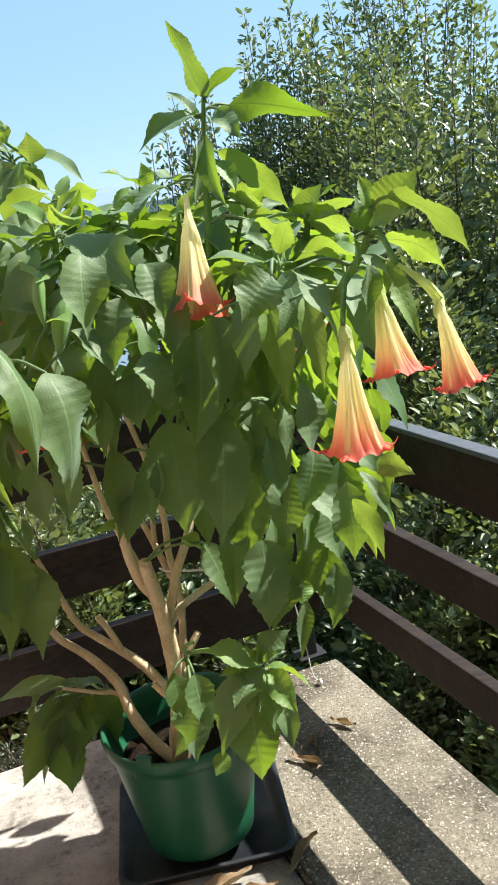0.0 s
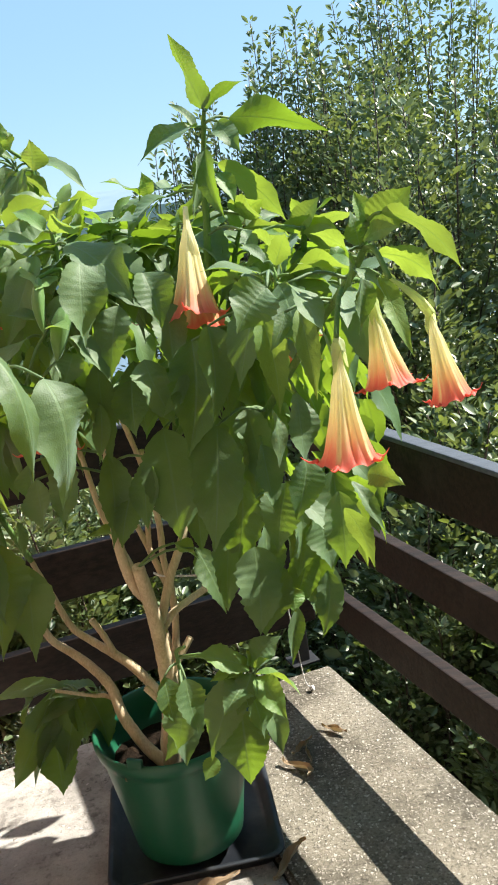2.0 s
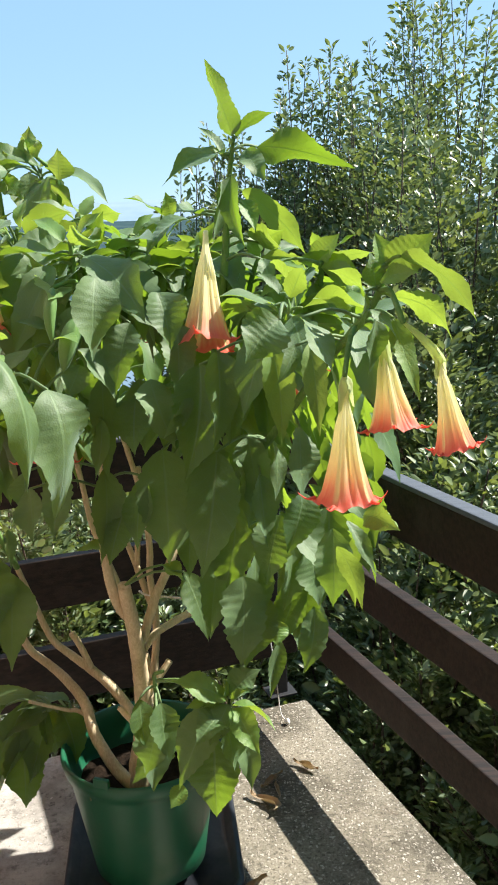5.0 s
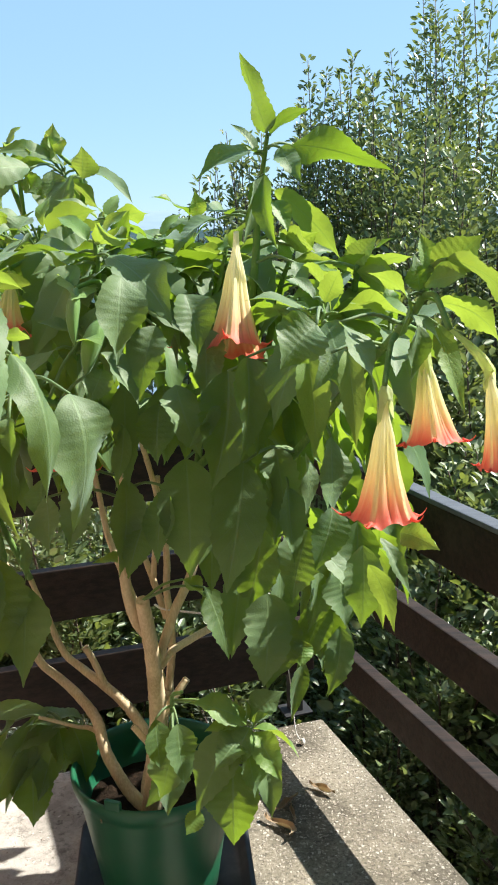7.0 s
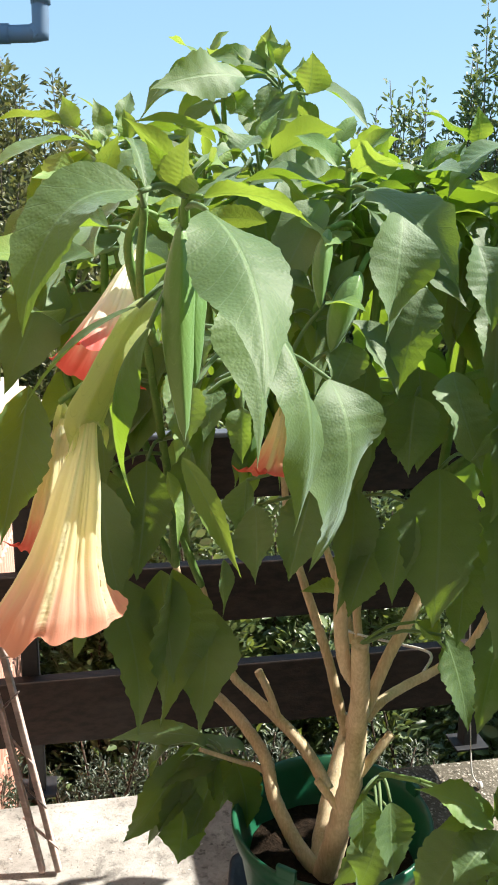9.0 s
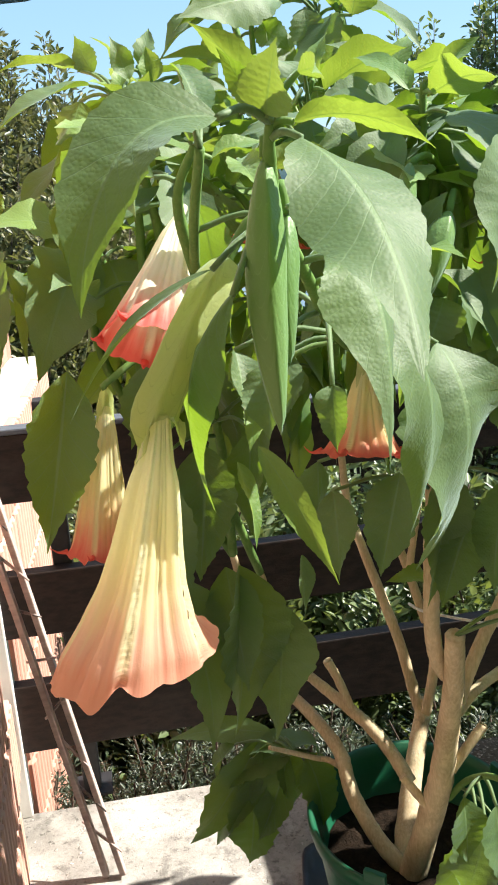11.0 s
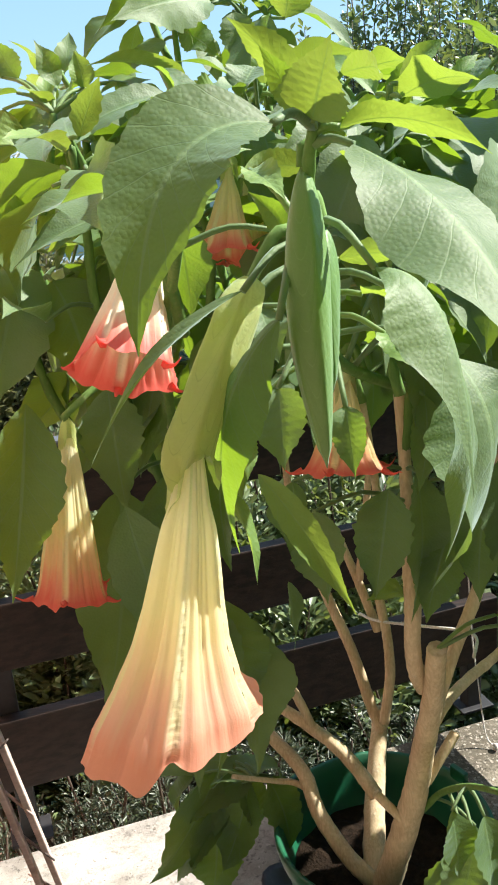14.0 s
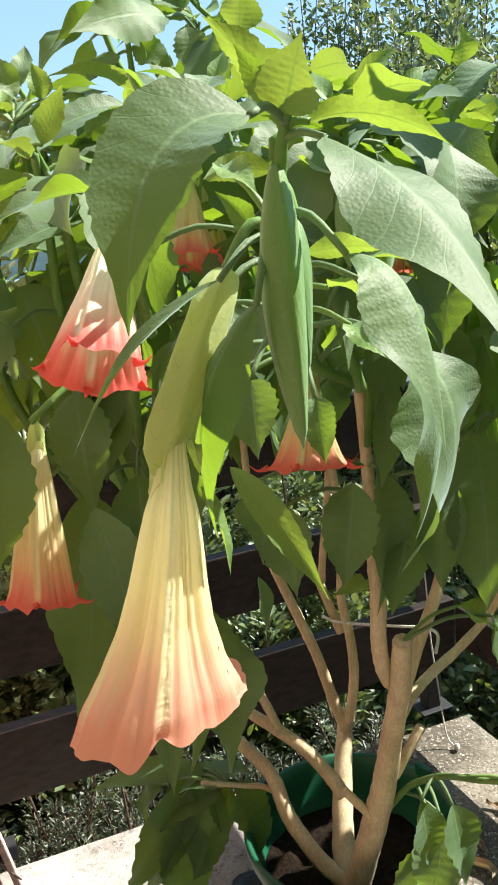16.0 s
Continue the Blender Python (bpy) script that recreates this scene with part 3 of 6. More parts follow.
def house_wall():
    wall = thing("wall_west", at(0.05, WALL_B), "house wall of bare grooved red clay blocks in thick mortar", "wall", kind="structure")
    o = ORIGIN[wall.name]
    bm = bmesh.new()
    turn = basis(ALONG)
    box(bm, (3.1, 0.24, 6.3), Matrix.Translation(at(0.45, WALL_B, -0.85) - o) @ turn @ Matrix.Translation((0, 0.125 + 0.012, 0)))
    part("mortar_bed", bm, MORTAR, wall)
    # white strips: the jamb by the rail and the painted panel past it
    for a, w, z0, z1, name in ((0.03, 0.055, FLOOR, 2.28, "jamb"), (0.76, 0.5, -1.2, 2.28, "panel")):
        bm = bmesh.new()
        box(bm, (w, 0.03, z1 - z0), Matrix.Translation(at(a, WALL_B, (z0 + z1) / 2) - o) @ turn @ Matrix.Translation((0, -0.004, 0)), 0.004)
        part(name, bm, WHITE_PAINT, wall, "white painted upright")
    block = bmesh.new()
    box(block, (0.242, 0.03, 0.19), Matrix(), 0.003, 1)
    for k in range(6):
        box(block, (0.024, 0.014, 0.184), Matrix.Translation((-0.098 + 0.0392 * k, -0.013, 0)), 0.004, 1)
    me = bpy.data.meshes.new("block")
    block.to_mesh(me)
    block.free()
    me.materials.append(CLAY)
    rng = random.Random(3)
    for row in range(17):
        z = -1.0 + 0.203 * row + 0.095
        for k in range(24):
            a = 1.87 - 0.252 * k - (0.126 if row % 2 else 0.0)
            if a < -0.98 or (z < FLOOR - 0.1 and a < 0.0) or abs(a - 0.76) < 0.36 or abs(a - 0.03) < 0.16:
                continue
            ob = new("block", me)
            ob.parent = wall
            ob.matrix_basis = Matrix.Translation(at(a, WALL_B, z) - o) @ turn @ pose(0, 0.006, 0, rng.uniform(-0.6, 0.6), rng.uniform(-0.4, 0.4), rng.uniform(-0.5, 0.5))
    # the foot of the wall past the rail, which runs out at a slight angle
    foot = thing("wall_foot", at(0.7, WALL_B), "splayed foot of the clay block wall behind the rail", "wall", kind="structure")
    o = ORIGIN[foot.name]
    near, way = at(0.12, WALL_B + 0.01, 0), (ALONG * 1.1 + ACROSS * 0.12).normalized()
    splay = basis(way)
    bm = bmesh.new()
    box(bm, (1.25, 0.1, 2.4), Matrix.Translation(near + way * 0.625 + Vector((0, 0, -0.24)) - o) @ splay @ Matrix.Translation((0, 0.062, 0)), 0.006)
    part("mortar_bed", bm, MORTAR, foot)
    for row in range(11):
        for k in range(5):
            s = 0.126 + 0.25 * k - (0.004 if row % 2 else 0.0)
            ob = new("block", me)
            ob.parent = foot
            ob.matrix_basis = Matrix.Translation(near + way * s + Vector((0, 0, -1.2 + 0.203 * row)) - o) @ splay @ pose(0, 0, 0, rng.uniform(-0.6, 0.6), rng.uniform(-0.4, 0.4), rng.uniform(-0.5, 0.5))


def wall_behind():
    """Plain unseen walls, added to shape the fill light: dark boards at the near end of the terrace, warm render beside
    it.
    """
    for name, label, material, size, m in (
            ("wall_south", "unseen dark brown boarded wall, added to cut fill light on the terrace", BOARD, (2.0, 0.25, 8.0), Matrix.Translation(at(-3.45, -0.6, 1.2)) @ basis(ACROSS)),
            ("wall_west_near", "unseen plain salmon-coloured rendered wall, added to bounce warm light onto the plant", BOUNCE_PLASTER, (4.9, 0.25, 6.3), Matrix.Translation(at(-3.56, WALL_B, -0.85)) @ basis(ALONG) @ Matrix.Translation((0, 0.137, 0)))):
        bm = bmesh.new()
        box(bm, size, m, 0.01)
        me = bpy.data.meshes.new(name)
        bm.to_mesh(me)
        bm.free()
        me.materials.append(material)
        tagged(new(name, me), label, "wall", kind="structure")


wall_behind()


def gutter():
    g = thing("gutter_pipe", (-2.4, 5.0, 2.45), "slate-blue plastic gutter pipe with an elbow under the eaves", "pipe")
    line = spline([(-3.4, 4.8, 2.45), (-2.8, 4.9, 2.455), (-2.3, 4.99, 2.46), (-2.22, 5.005, 2.475), (-2.19, 5.01, 2.53), (-2.185, 5.012, 3.475)], 6)
    mesh_object("pipe", *tube(line, [0.044] * 2, 16)[:2], GUTTER_MAT, g)
    for a, b in (((-2.42, 4.965, 2.459), (-2.35, 4.98, 2.46)), ((-2.187, 5.012, 2.6), (-2.187, 5.012, 2.67))):
        mesh_object("collar", *tube([Vector(a), Vector(b)], [0.05, 0.05], 16)[:2], GUTTER_MAT, g)
    eave = thing("eave_gutter", (-2.6, 6.65, 3.1), "grey-blue gutter with a collar under a brown wooden eave", "gutter")
    mesh_object("pipe", *tube([Vector((-4.6, 6.4, 3.1)), Vector((-2.07, 6.745, 3.12))], [0.066, 0.066], 18)[:2], GUTTER_MAT, eave)
    for x in (-2.32, -3.2):
        c = Vector((x, 6.745 + (x + 2.07) * 0.136, 3.12 + (x + 2.07) * 0.008))
        mesh_object("collar", *tube([c, c + Vector((0.05, 0.007, 0))], [0.075, 0.075], 18)[:2], GUTTER_MAT, eave)
    for x, w in ((-2.24, 0.1), (-2.42, 0.14), (-3.0, 0.14), (-3.6, 0.14)):
        bm = bmesh.new()
        box(bm, (w, 0.3, 0.3), Matrix.Translation((x + 2.6, 0.09, 0.21)) @ basis((1, 0.136, 0)), 0.01)
        part("rafter_end", bm, LATH, eave)
    bm = bmesh.new()
    box(bm, (2.5, 2.5, 0.05), Matrix.Translation((-0.75, -0.55, 0.39)) @ basis((1, 0.136, 0)), 0.008)
    part("roof_edge", bm, LATH, eave)


gutter()


def lath_pair():
    """Two weathered laths tied side by side with cross pegs, leaning in the corner."""
    g = thing("garden_stake", (-1.0, 2.05, FLOOR), "pair of weathered wooden laths with pegs leaning on the rail", "stake")
    foot, head = Vector((-1.03, 2.075, FLOOR + 0.01)), Vector((-1.238, 2.11, 1.05))
    way = head - foot
    side = Vector((0.96, 0.26, 0)).normalized()
    for s in (-0.019, 0.019):
        bm = bmesh.new()
        m = Matrix.Translation((foot + head) / 2 + side * s - ORIGIN[g.name]) @ basis(way, side)
        box(bm, (way.length, 0.02, 0.014), m, 0.0025)
        part("lath", bm, LATH, g)
    rng = random.Random(8)
    for k in range(8):
        c = foot + way * (0.1 + 0.11 * k)
        d = (side * 0.045 + Vector((0, -0.02, rng.uniform(-0.05, 0.05)))) * rng.uniform(0.7, 1.1)
        mesh_object("peg", *tube([c - d, c, c + d], [0.003, 0.0035, 0.002], 6)[:2], STEEL if k % 2 else LATH, g)


lath_pair()

# ---- the pot, its tray and soil ----
POT_AT = Vector((-0.358, 1.928, 0))


def lathe(profile, sides, centre):
    """Vertices and faces of a turned shape; profile: radius and height."""
    verts, faces = [], []
    for r, z in profile:
        for j in range(sides):
            w = 2 * math.pi * j / sides
            verts.append((centre.x + r * math.cos(w), centre.y + r * math.sin(w), z))
    for i in range(len(profile) - 1):
        for j in range(sides):
            a, b = i * sides + j, i * sides + (j + 1) % sides
            faces.append((a, b, b + sides, a + sides))
    faces.append(tuple((len(profile) - 1) * sides + j for j in range(sides)))
    return verts, faces


def pot():
    base, rim = FLOOR + 0.05, 0.425
    p = thing("flower_pot", (POT_AT.x, POT_AT.y, base), "round green plastic flower pot with a rolled rim", "flower pot")
    outer = [(0.0, base), (0.130, base), (0.140, base + 0.008), (0.148, base + 0.06), (0.168, base + 0.18), (0.183, rim - 0.06), (0.186, rim - 0.045),
             (0.194, rim - 0.04), (0.199, rim - 0.02), (0.2, rim - 0.006), (0.196, rim), (0.19, rim - 0.004), (0.184, rim - 0.02), (0.176, rim - 0.06), (0.16, base + 0.18), (0.0, base + 0.17)]
    mesh_object("body", *lathe(outer, 56, POT_AT), POT, p)
    for w in (35, 145, 250):
        c = POT_AT + Vector((math.cos(radians(w)) * 0.193, math.sin(radians(w)) * 0.193, rim + 0.001))
        bm = bmesh.new()
        box(bm, (0.012, 0.04, 0.03), Matrix.Translation(c - ORIGIN[p.name]) @ pose(0, 0, 0, 0, 0, w), 0.004)
        part("lug", bm, POT, p)
    verts, faces = [], []
    for i in range(9):
        for j in range(30):
            r, w = 0.0208 * i, 2 * math.pi * j / 30
            x, y = POT_AT.x + r * math.cos(w), POT_AT.y + r * math.sin(w)
            verts.append((x, y, rim - 0.105 + 0.022 * noise.noise(Vector((x * 22, y * 22, 0))) + 0.02 * (1 - r / 0.17)))
    for i in range(8):
        for j in range(30):
            a, b = i * 30 + j, i * 30 + (j + 1) % 30
            faces.append((a, b, b + 30, a + 30))
    tagged(mesh_object("potting_soil", verts, faces, SOIL, origin=(POT_AT.x, POT_AT.y, rim - 0.08)), "dark dry potting soil in the green pot", "soil")


def tray():
    t = thing("plant_tray", (POT_AT.x - 0.005, POT_AT.y + 0.075, FLOOR), "square black plastic tray under the pot", "tray")
    bm = bmesh.new()
    s, h = 0.45, 0.035
    n = 12
    def ring(half, z, r):
        out = []
        for cx, cy, w0 in ((1, 1, 0), (-1, 1, 90), (-1, -1, 180), (1, -1, 270)):
            for k in range(n // 4 + 1):
                w = radians(w0 + 90 * k / (n // 4))
                out.append(bm.verts.new((cx * (half - r) + r * math.cos(w), cy * (half - r) + r * math.sin(w), z)))
        return out
    rings = [ring(s / 2 - 0.025, 0.0, 0.03), ring(s / 2 - 0.01, h * 0.8, 0.035), ring(s / 2, h, 0.04), ring(s / 2 - 0.003, h + 0.004, 0.04), ring(s / 2 - 0.016, h, 0.035), ring(s / 2 - 0.03, 0.008, 0.03)]
    for a, b in zip(rings, rings[1:]):
        for j in range(len(a)):
            bm.faces.new((a[j], a[(j + 1) % len(a)], b[(j + 1) % len(a)], b[j]))
    bm.faces.new(rings[0][::-1])
    bm.faces.new(rings[-1])
    ob = part("body", bm, TRAY, t, smooth=True)
    ob.rotation_euler.z = radians(8)
    # feet that the pot stands on
    for w in range(4):
        bm = bmesh.new()
        box(bm, (0.05, 0.03, 0.041), pose(0.075 * math.cos(w * math.pi / 2) + 0.005, 0.075 * math.sin(w * math.pi / 2) - 0.075, 0.029), 0.004)
        part("ridge", bm, TRAY, t)


pot()
tray()

# ---- the angel's trumpet ----
PLANT_AT = Vector((POT_AT.x, POT_AT.y, 0.37))
plant = thing("brugmansia_plant", PLANT_AT, "tall leafy brugmansia with hanging coral-orange trumpet flowers in the pot", "potted plant")
AXIS = Vector((-0.33, 1.78, 1.3))
WOODS = []  # places along the branches, for the leaf stalks to spring from
LOOSE = []  # pieces of the foliage that is joined into one


def branch(points, radii, name="branch", material=None, cut=False, sides=9):
    line = spline(points, 9)
    for i, p in enumerate(line):
        WOODS.append(p)
    v, f, u = tube(line, radii, sides, 0.08, len(WOODS))
    ob = mesh_object(name, v, f, material or BARK, plant)
    if cut:
        way = (line[-1] - line[-2]).normalized()
        side = way.orthogonal().normalized()
        r = radii[-1] * 0.93
        rim = [line[-1] + way * 0.0015 + side * (r * math.cos(w)) + way.cross(side) * (r * math.sin(w)) for w in (2 * math.pi * j / 10 for j in range(10))]
        mesh_object("cut_face", [line[-1] + way * 0.003] + rim, [(0, 1 + j, 1 + (j + 1) % 10) for j in range(10)], PITH, ob, smooth=False)
    return ob


def stalk(base, reach=0.16):
    """A leaf stalk from the nearest branch that lies below or beside the blade's foot."""
    best, far = None, reach
    for p in WOODS:
        d = (p - base).length + max(0.0, p.z - base.z) * 0.7
        if d < far:
            best, far = p, d
    if best is None or far < 0.008:
        return None
    mid = (best + base) / 2 + Vector((0, 0, 0.12 * far))
    return tube(spline([best, mid, base], 3), [0.0032, 0.0024], 5)


def blade(base, tip, width, arch=0.12, face=None, fold=0.24, wave=0.085, rows=13, cols=6, seed=0, droop=0.0, via=None):
    """A pointed leaf blade with uneven teeth from base to tip, bowed towards its upper face."""
    rng = random.Random(seed)
    base, tip = Vector(base), Vector(tip)
    way = tip - base
    size = way.length
    t0 = way / size
    face_given = face is not None
    if face is None:
        out = base.lerp(tip, 0.5) - AXIS
        out.z = 0
        face = (out.normalized() * 0.75 if out.length > 0.02 else Vector((0, -0.7, 0))) + Vector((0, -0.15, 0.7))
    raw = Vector(face)
    if via is None and face_given:
        raw = Matrix.Rotation(rng.uniform(-0.55, 0.55), 3, t0) @ raw
    face = (raw - t0 * raw.dot(t0))
    face = face.normalized() if face.length > 1e-3 else t0.orthogonal().normalized()
    side0 = t0.cross(face)
    if via is None:
        bow = base.lerp(tip, 0.45) + face * (arch * size) + Vector((0, 0, droop * size)) + side0 * (rng.uniform(-0.1, 0.1) * size)
    else:
        bow = Vector(via) * 2 - base.lerp(tip, 0.5)
    peak, phase, curl = rng.uniform(0.92, 1.08), rng.uniform(0, 6), rng.uniform(-0.02, 0.07)
    verts, faces, uvs = [], [], []
    twist = rng.uniform(-0.7, 0.7) * (1.0 if via is None else 0.3)
    fold *= rng.uniform(0.3, 2.2) if via is None else 1.0
    wave *= rng.uniform(0.7, 2.3)
    slim, skew = rng.uniform(0.85, 1.1), rng.uniform(0.68, 0.8)
    teeth, bite = (rng.uniform(5.5, 7.5), rng.uniform(0.07, 0.16)) if rows < 30 else (rng.uniform(8.5, 12.5), rng.uniform(0.045, 0.10) * (1.0 if via is None else 0.6))
    starts = (rng.random(), rng.random())
    for i in range(rows):
        v = i / (rows - 1)
        c = base * (1 - v) ** 2 + bow * (2 * v * (1 - v)) + tip * v**2 - face * (curl * size * v**3)
        t = ((bow - base) * (1 - v) + (tip - bow) * v).normalized()
        s = t.cross(raw if via is not None else face).normalized()
        n = s.cross(t)
        s, n = s * math.cos(twist * v) + n * math.sin(twist * v), n * math.cos(twist * v) - s * math.sin(twist * v)
        half = width * 0.5 * peak * max(0.0, math.sin(math.pi * v**skew)) ** slim * (1 - 0.45 * max(0.0, (v - 0.72) / 0.28) * (v < 0.999))
        if v < 0.02:
            half = width * 0.012
        for j in range(cols + 1):
            u = 2 * j / cols - 1
            w = half
            if j in (0, cols):
                saw = (v * teeth + starts[j > 0]) % 1.0
                w = half * (1 + bite * (1.0 - 2.2 * saw if saw < 0.8 else 5 * (saw - 0.8) * 1.76 - 0.76) * (0.12 < v < 0.97)) + width * rng.uniform(-0.012, 0.012) * (v > 0.1)
            lift = fold * abs(u) * half + wave * width * math.sin((9 if u > 0 else 7.5) * v + phase + (1.3 if u > 0 else 0)) * u * u * min(1.0, 2.2 * half / width)
            lift -= 0.12 * half * (1 - (2 * abs(u) - 1) ** 2) * (0.5 + 0.5 * math.sin(teeth * 6.28 * v + phase)) * (0.15 < v < 0.9) * (0.27 if via is None else 0.2)
            verts.append(c + s * (u * w) + n * lift)
            uvs.append((u * 0.5 + 0.5, v))
    for i in range(rows - 1):
        for j in range(cols):
            a = i * (cols + 1) + j
            faces.append((a, a + 1, a + cols + 2, a + cols + 1))
    return verts, faces, uvs


COUNT = {"leaf": 0}
# open spots of the crown, where no side leaves hang: centre and radius
GAPS = [(Vector((-0.535, 1.61, 1.49)), 0.045), (Vector((-0.497, 1.345, 1.52)), 0.05), (Vector((-0.3, 1.8, 1.2)), 0.13), (Vector((-0.1, 1.9, 1.2)), 0.11), (Vector((-0.5, 1.85, 1.12)), 0.1)]


def in_gap(base, tip):
    for centre, radius in GAPS:
        s = max(0.0, min(1.0, (centre - base).dot(tip - base) / (tip - base).length_squared))
        if (base.lerp(tip, s) - centre).length < radius:
            return True
    return False


def leaf(base, tip, width, arch=0.12, face=None, young=False, droop=0.0, loose=False, fine=True, via=None, fold=0.24):
    COUNT["leaf"] += 1
    k = COUNT["leaf"]
    if not fine and in_gap(Vector(base), Vector(tip)):
        return
    pieces = [blade(base, tip, width, arch, face, fold, seed=k, droop=droop, rows=43 if fine else 17, cols=6 if fine else 4, via=via)]
    s = stalk(Vector(base))
    if s:
        pieces.append(s)
    if loose:
        LOOSE.extend(pieces)
        return
    mesh_object("leaf", *joined(*pieces)[:2], LEAF_YOUNG if young else LEAF, plant, uvs=joined(*pieces)[2])


def shoot(tip, foot, leaves=10, size=0.15, seed=1, loose=False, spread=1.0):
    """A green shoot from foot to tip with a whorl of leaves: small and upright on top, large and hanging below."""
    rng = random.Random(seed)
    tip, foot = Vector(tip), Vector(foot)
    mid = foot.lerp(tip, 0.55) + Vector((rng.uniform(-0.03, 0.03), rng.uniform(-0.03, 0.03), 0.02))
    branch([foot, mid, tip], [0.007, 0.0055, 0.0035], "shoot", STEM, sides=7)
    run = (tip - mid)
    turn = rng.uniform(0, 6.28)
    for i in range(leaves):
        s = i / max(1, leaves - 1)
        turn += 2.4 + rng.uniform(-0.3, 0.3)
        out = Vector((math.cos(turn), math.sin(turn), 0))
        pitch = radians(52 - 122 * s**0.8 * spread + rng.uniform(-12, 12))
        size_i = size * (0.42 + 0.75 * min(1.0, s * 1.6)) * rng.uniform(0.85, 1.12)
        start = tip - run * (0.95 * s) + out * (0.012 + 0.035 * s)
        end = start + (out * math.cos(pitch) + Vector((0, 0, math.sin(pitch)))) * size_i
        up = Vector((0, 0, 1)) * math.cos(pitch) - out * math.sin(pitch)
        leaf(start, end, size_i * rng.uniform(0.4, 0.53), rng.uniform(0.1, 0.2), up, young=s < 0.5 and rng.random() < 0.75, loose=loose, fine=False)


PROFILE = ((0.0, 0.10), (0.13, 0.12), (0.2, 0.17), (0.33, 0.30), (0.5, 0.41), (0.6, 0.49), (0.7, 0.60), (0.81, 0.73), (0.9, 0.84), (1.0, 0.94))


SHOULDERED = ((0.0, 0.13), (0.13, 0.15), (0.2, 0.19), (0.26, 0.22), (0.33, 0.29), (0.42, 0.35), (0.56, 0.43), (0.68, 0.53), (0.80, 0.71), (0.9, 0.90), (1.0, 0.97))


def profile(v, shape=PROFILE):
    for (a, p), (b, q) in zip(shape, shape[1:]):
        if v <= b:
            s = (v - a) / (b - a)
            return p + (q - p) * s
    return shape[-1][1]


def trumpet(throat, mouth, width, material=None, lean=(0, 0, 0), spin=0.0, sheath=0.3, flare=1.0, name="flower", stem=None, tails=1.0, bend=None, lift=(0, 0, 0), bell=1.0, wing=(0, 0, 0), notch=None, pod=1.0, shape=PROFILE):
    """A hanging trumpet flower from its throat to the middle of its mouth, with five tailed lobes and a green calyx."""
    throat, mouth = Vector(throat), Vector(mouth)
    way = mouth - throat
    size, radius = way.length, width / 2
    rows, sides = 50, 150
    t0 = way / size
    bow = throat.lerp(mouth, 0.5) + Vector(lean) * size
    side0 = t0.cross(Vector((0.2, 1, 0.1))).normalized()
    rng = random.Random(int(abs(throat.x * 977 + throat.z * 313) * 1000))
    hang = [rng.uniform(-0.5, 1.0) for _ in range(5)]
    verts, faces, uvs = [], [], []
    for i in range(rows):
        v = i / (rows - 1)
        c = throat * (1 - v) ** 2 + bow * (2 * v * (1 - v)) + mouth * v**2
        t = ((bow - throat) * (1 - v) + (mouth - bow) * v).normalized()
        s = (side0 - t * side0.dot(t)).normalized()
        q = t.cross(s)
        edge = max(0.0, (v - 0.78) / 0.22)
        pleat = min(1.0, v * 3) * (1 - 0.7 * v**4)
        for j in range(sides + 1):
            w = 2 * math.pi * j / sides + spin
            turn5 = 5 * (w - spin)
            five = math.cos(turn5)
            bow5 = abs(math.sin(turn5 / 2))
            fold = abs(math.cos(turn5 / 2)) ** 0.7 * 2 - 1.3
            # two raised veins beside each midrib, crimped between
            pair = math.exp(-(((bow5 - 0.26) / 0.07) ** 2))
            crimp = math.exp(-((bow5 / 0.2) ** 2)) * math.sin(85 * v + 2 * j) * min(1.0, max(0.0, (v - 0.3) * 4)) * min(1.0, max(0.0, (0.9 - v) * 8))
            # soft lengthwise folds of the thin tissue, unlike from one to the next
            drape = (abs(math.sin(7.5 * (w - spin) + 0.8 * math.sin(2 * w + throat.x * 50) + 0.5 * v)) ** 0.8 - 0.6) * min(1.0, v * 4) * (1 - 0.85 * v**3)
            r = radius * profile(v**bell, shape) * (1 + 0.17 * pleat * fold + 0.15 * drape + 0.11 * pleat * pair + 0.03 * crimp + 0.02 * math.sin(3 * w + 4 * v + throat.z * 30))
            lobe = hang[int(((w - spin) / (2 * math.pi) * 5 + 0.5)) % 5]
            tip = max(0.0, five) ** 1.5
            out = s * math.cos(w) + q * math.sin(w)
            r += radius * flare * (0.12 * edge**2 + 0.17 * edge**3 * tip * min(1.0, tails + 0.25))
            toward = max(0.0, out.dot(Vector(wing)))
            open_out = toward**5 * edge**1.6
            r += radius * open_out
            drop = min(1.0, tails + 0.1) * size * edge * (0.02 * five + 0.025 * lobe * tip) - size * flare * edge**4 * (0.03 + 0.055 * tip)
            wob = radius * edge**1.5 * (0.05 * math.sin(2 * w + throat.x * 40) + 0.05 * math.sin(6 * w + throat.z * 70) + 0.014 * math.sin(17 * w))
            drop -= radius * (v**3 * out.dot(Vector(lift)) + open_out)
            if notch is not None:
                near = max(0.0, out.dot(Vector(notch).normalized()))
                tuck = near**60 * edge
                r -= radius * (0.22 * tuck + 0.10 * near**160 * edge * (1 + math.sin(60 * v)))
                drop -= size * 0.085 * near**70 * edge**2
                drop += size * 0.03 * edge**2 * (near**8 - near**60)
            verts.append(c + out * r + t * (drop + wob))
            uvs.append((j / sides, v))
    for i in range(rows - 1):
        for j in range(sides):
            a = i * (sides + 1) + j
            faces.append((a, a + 1, a + sides + 2, a + sides + 1))
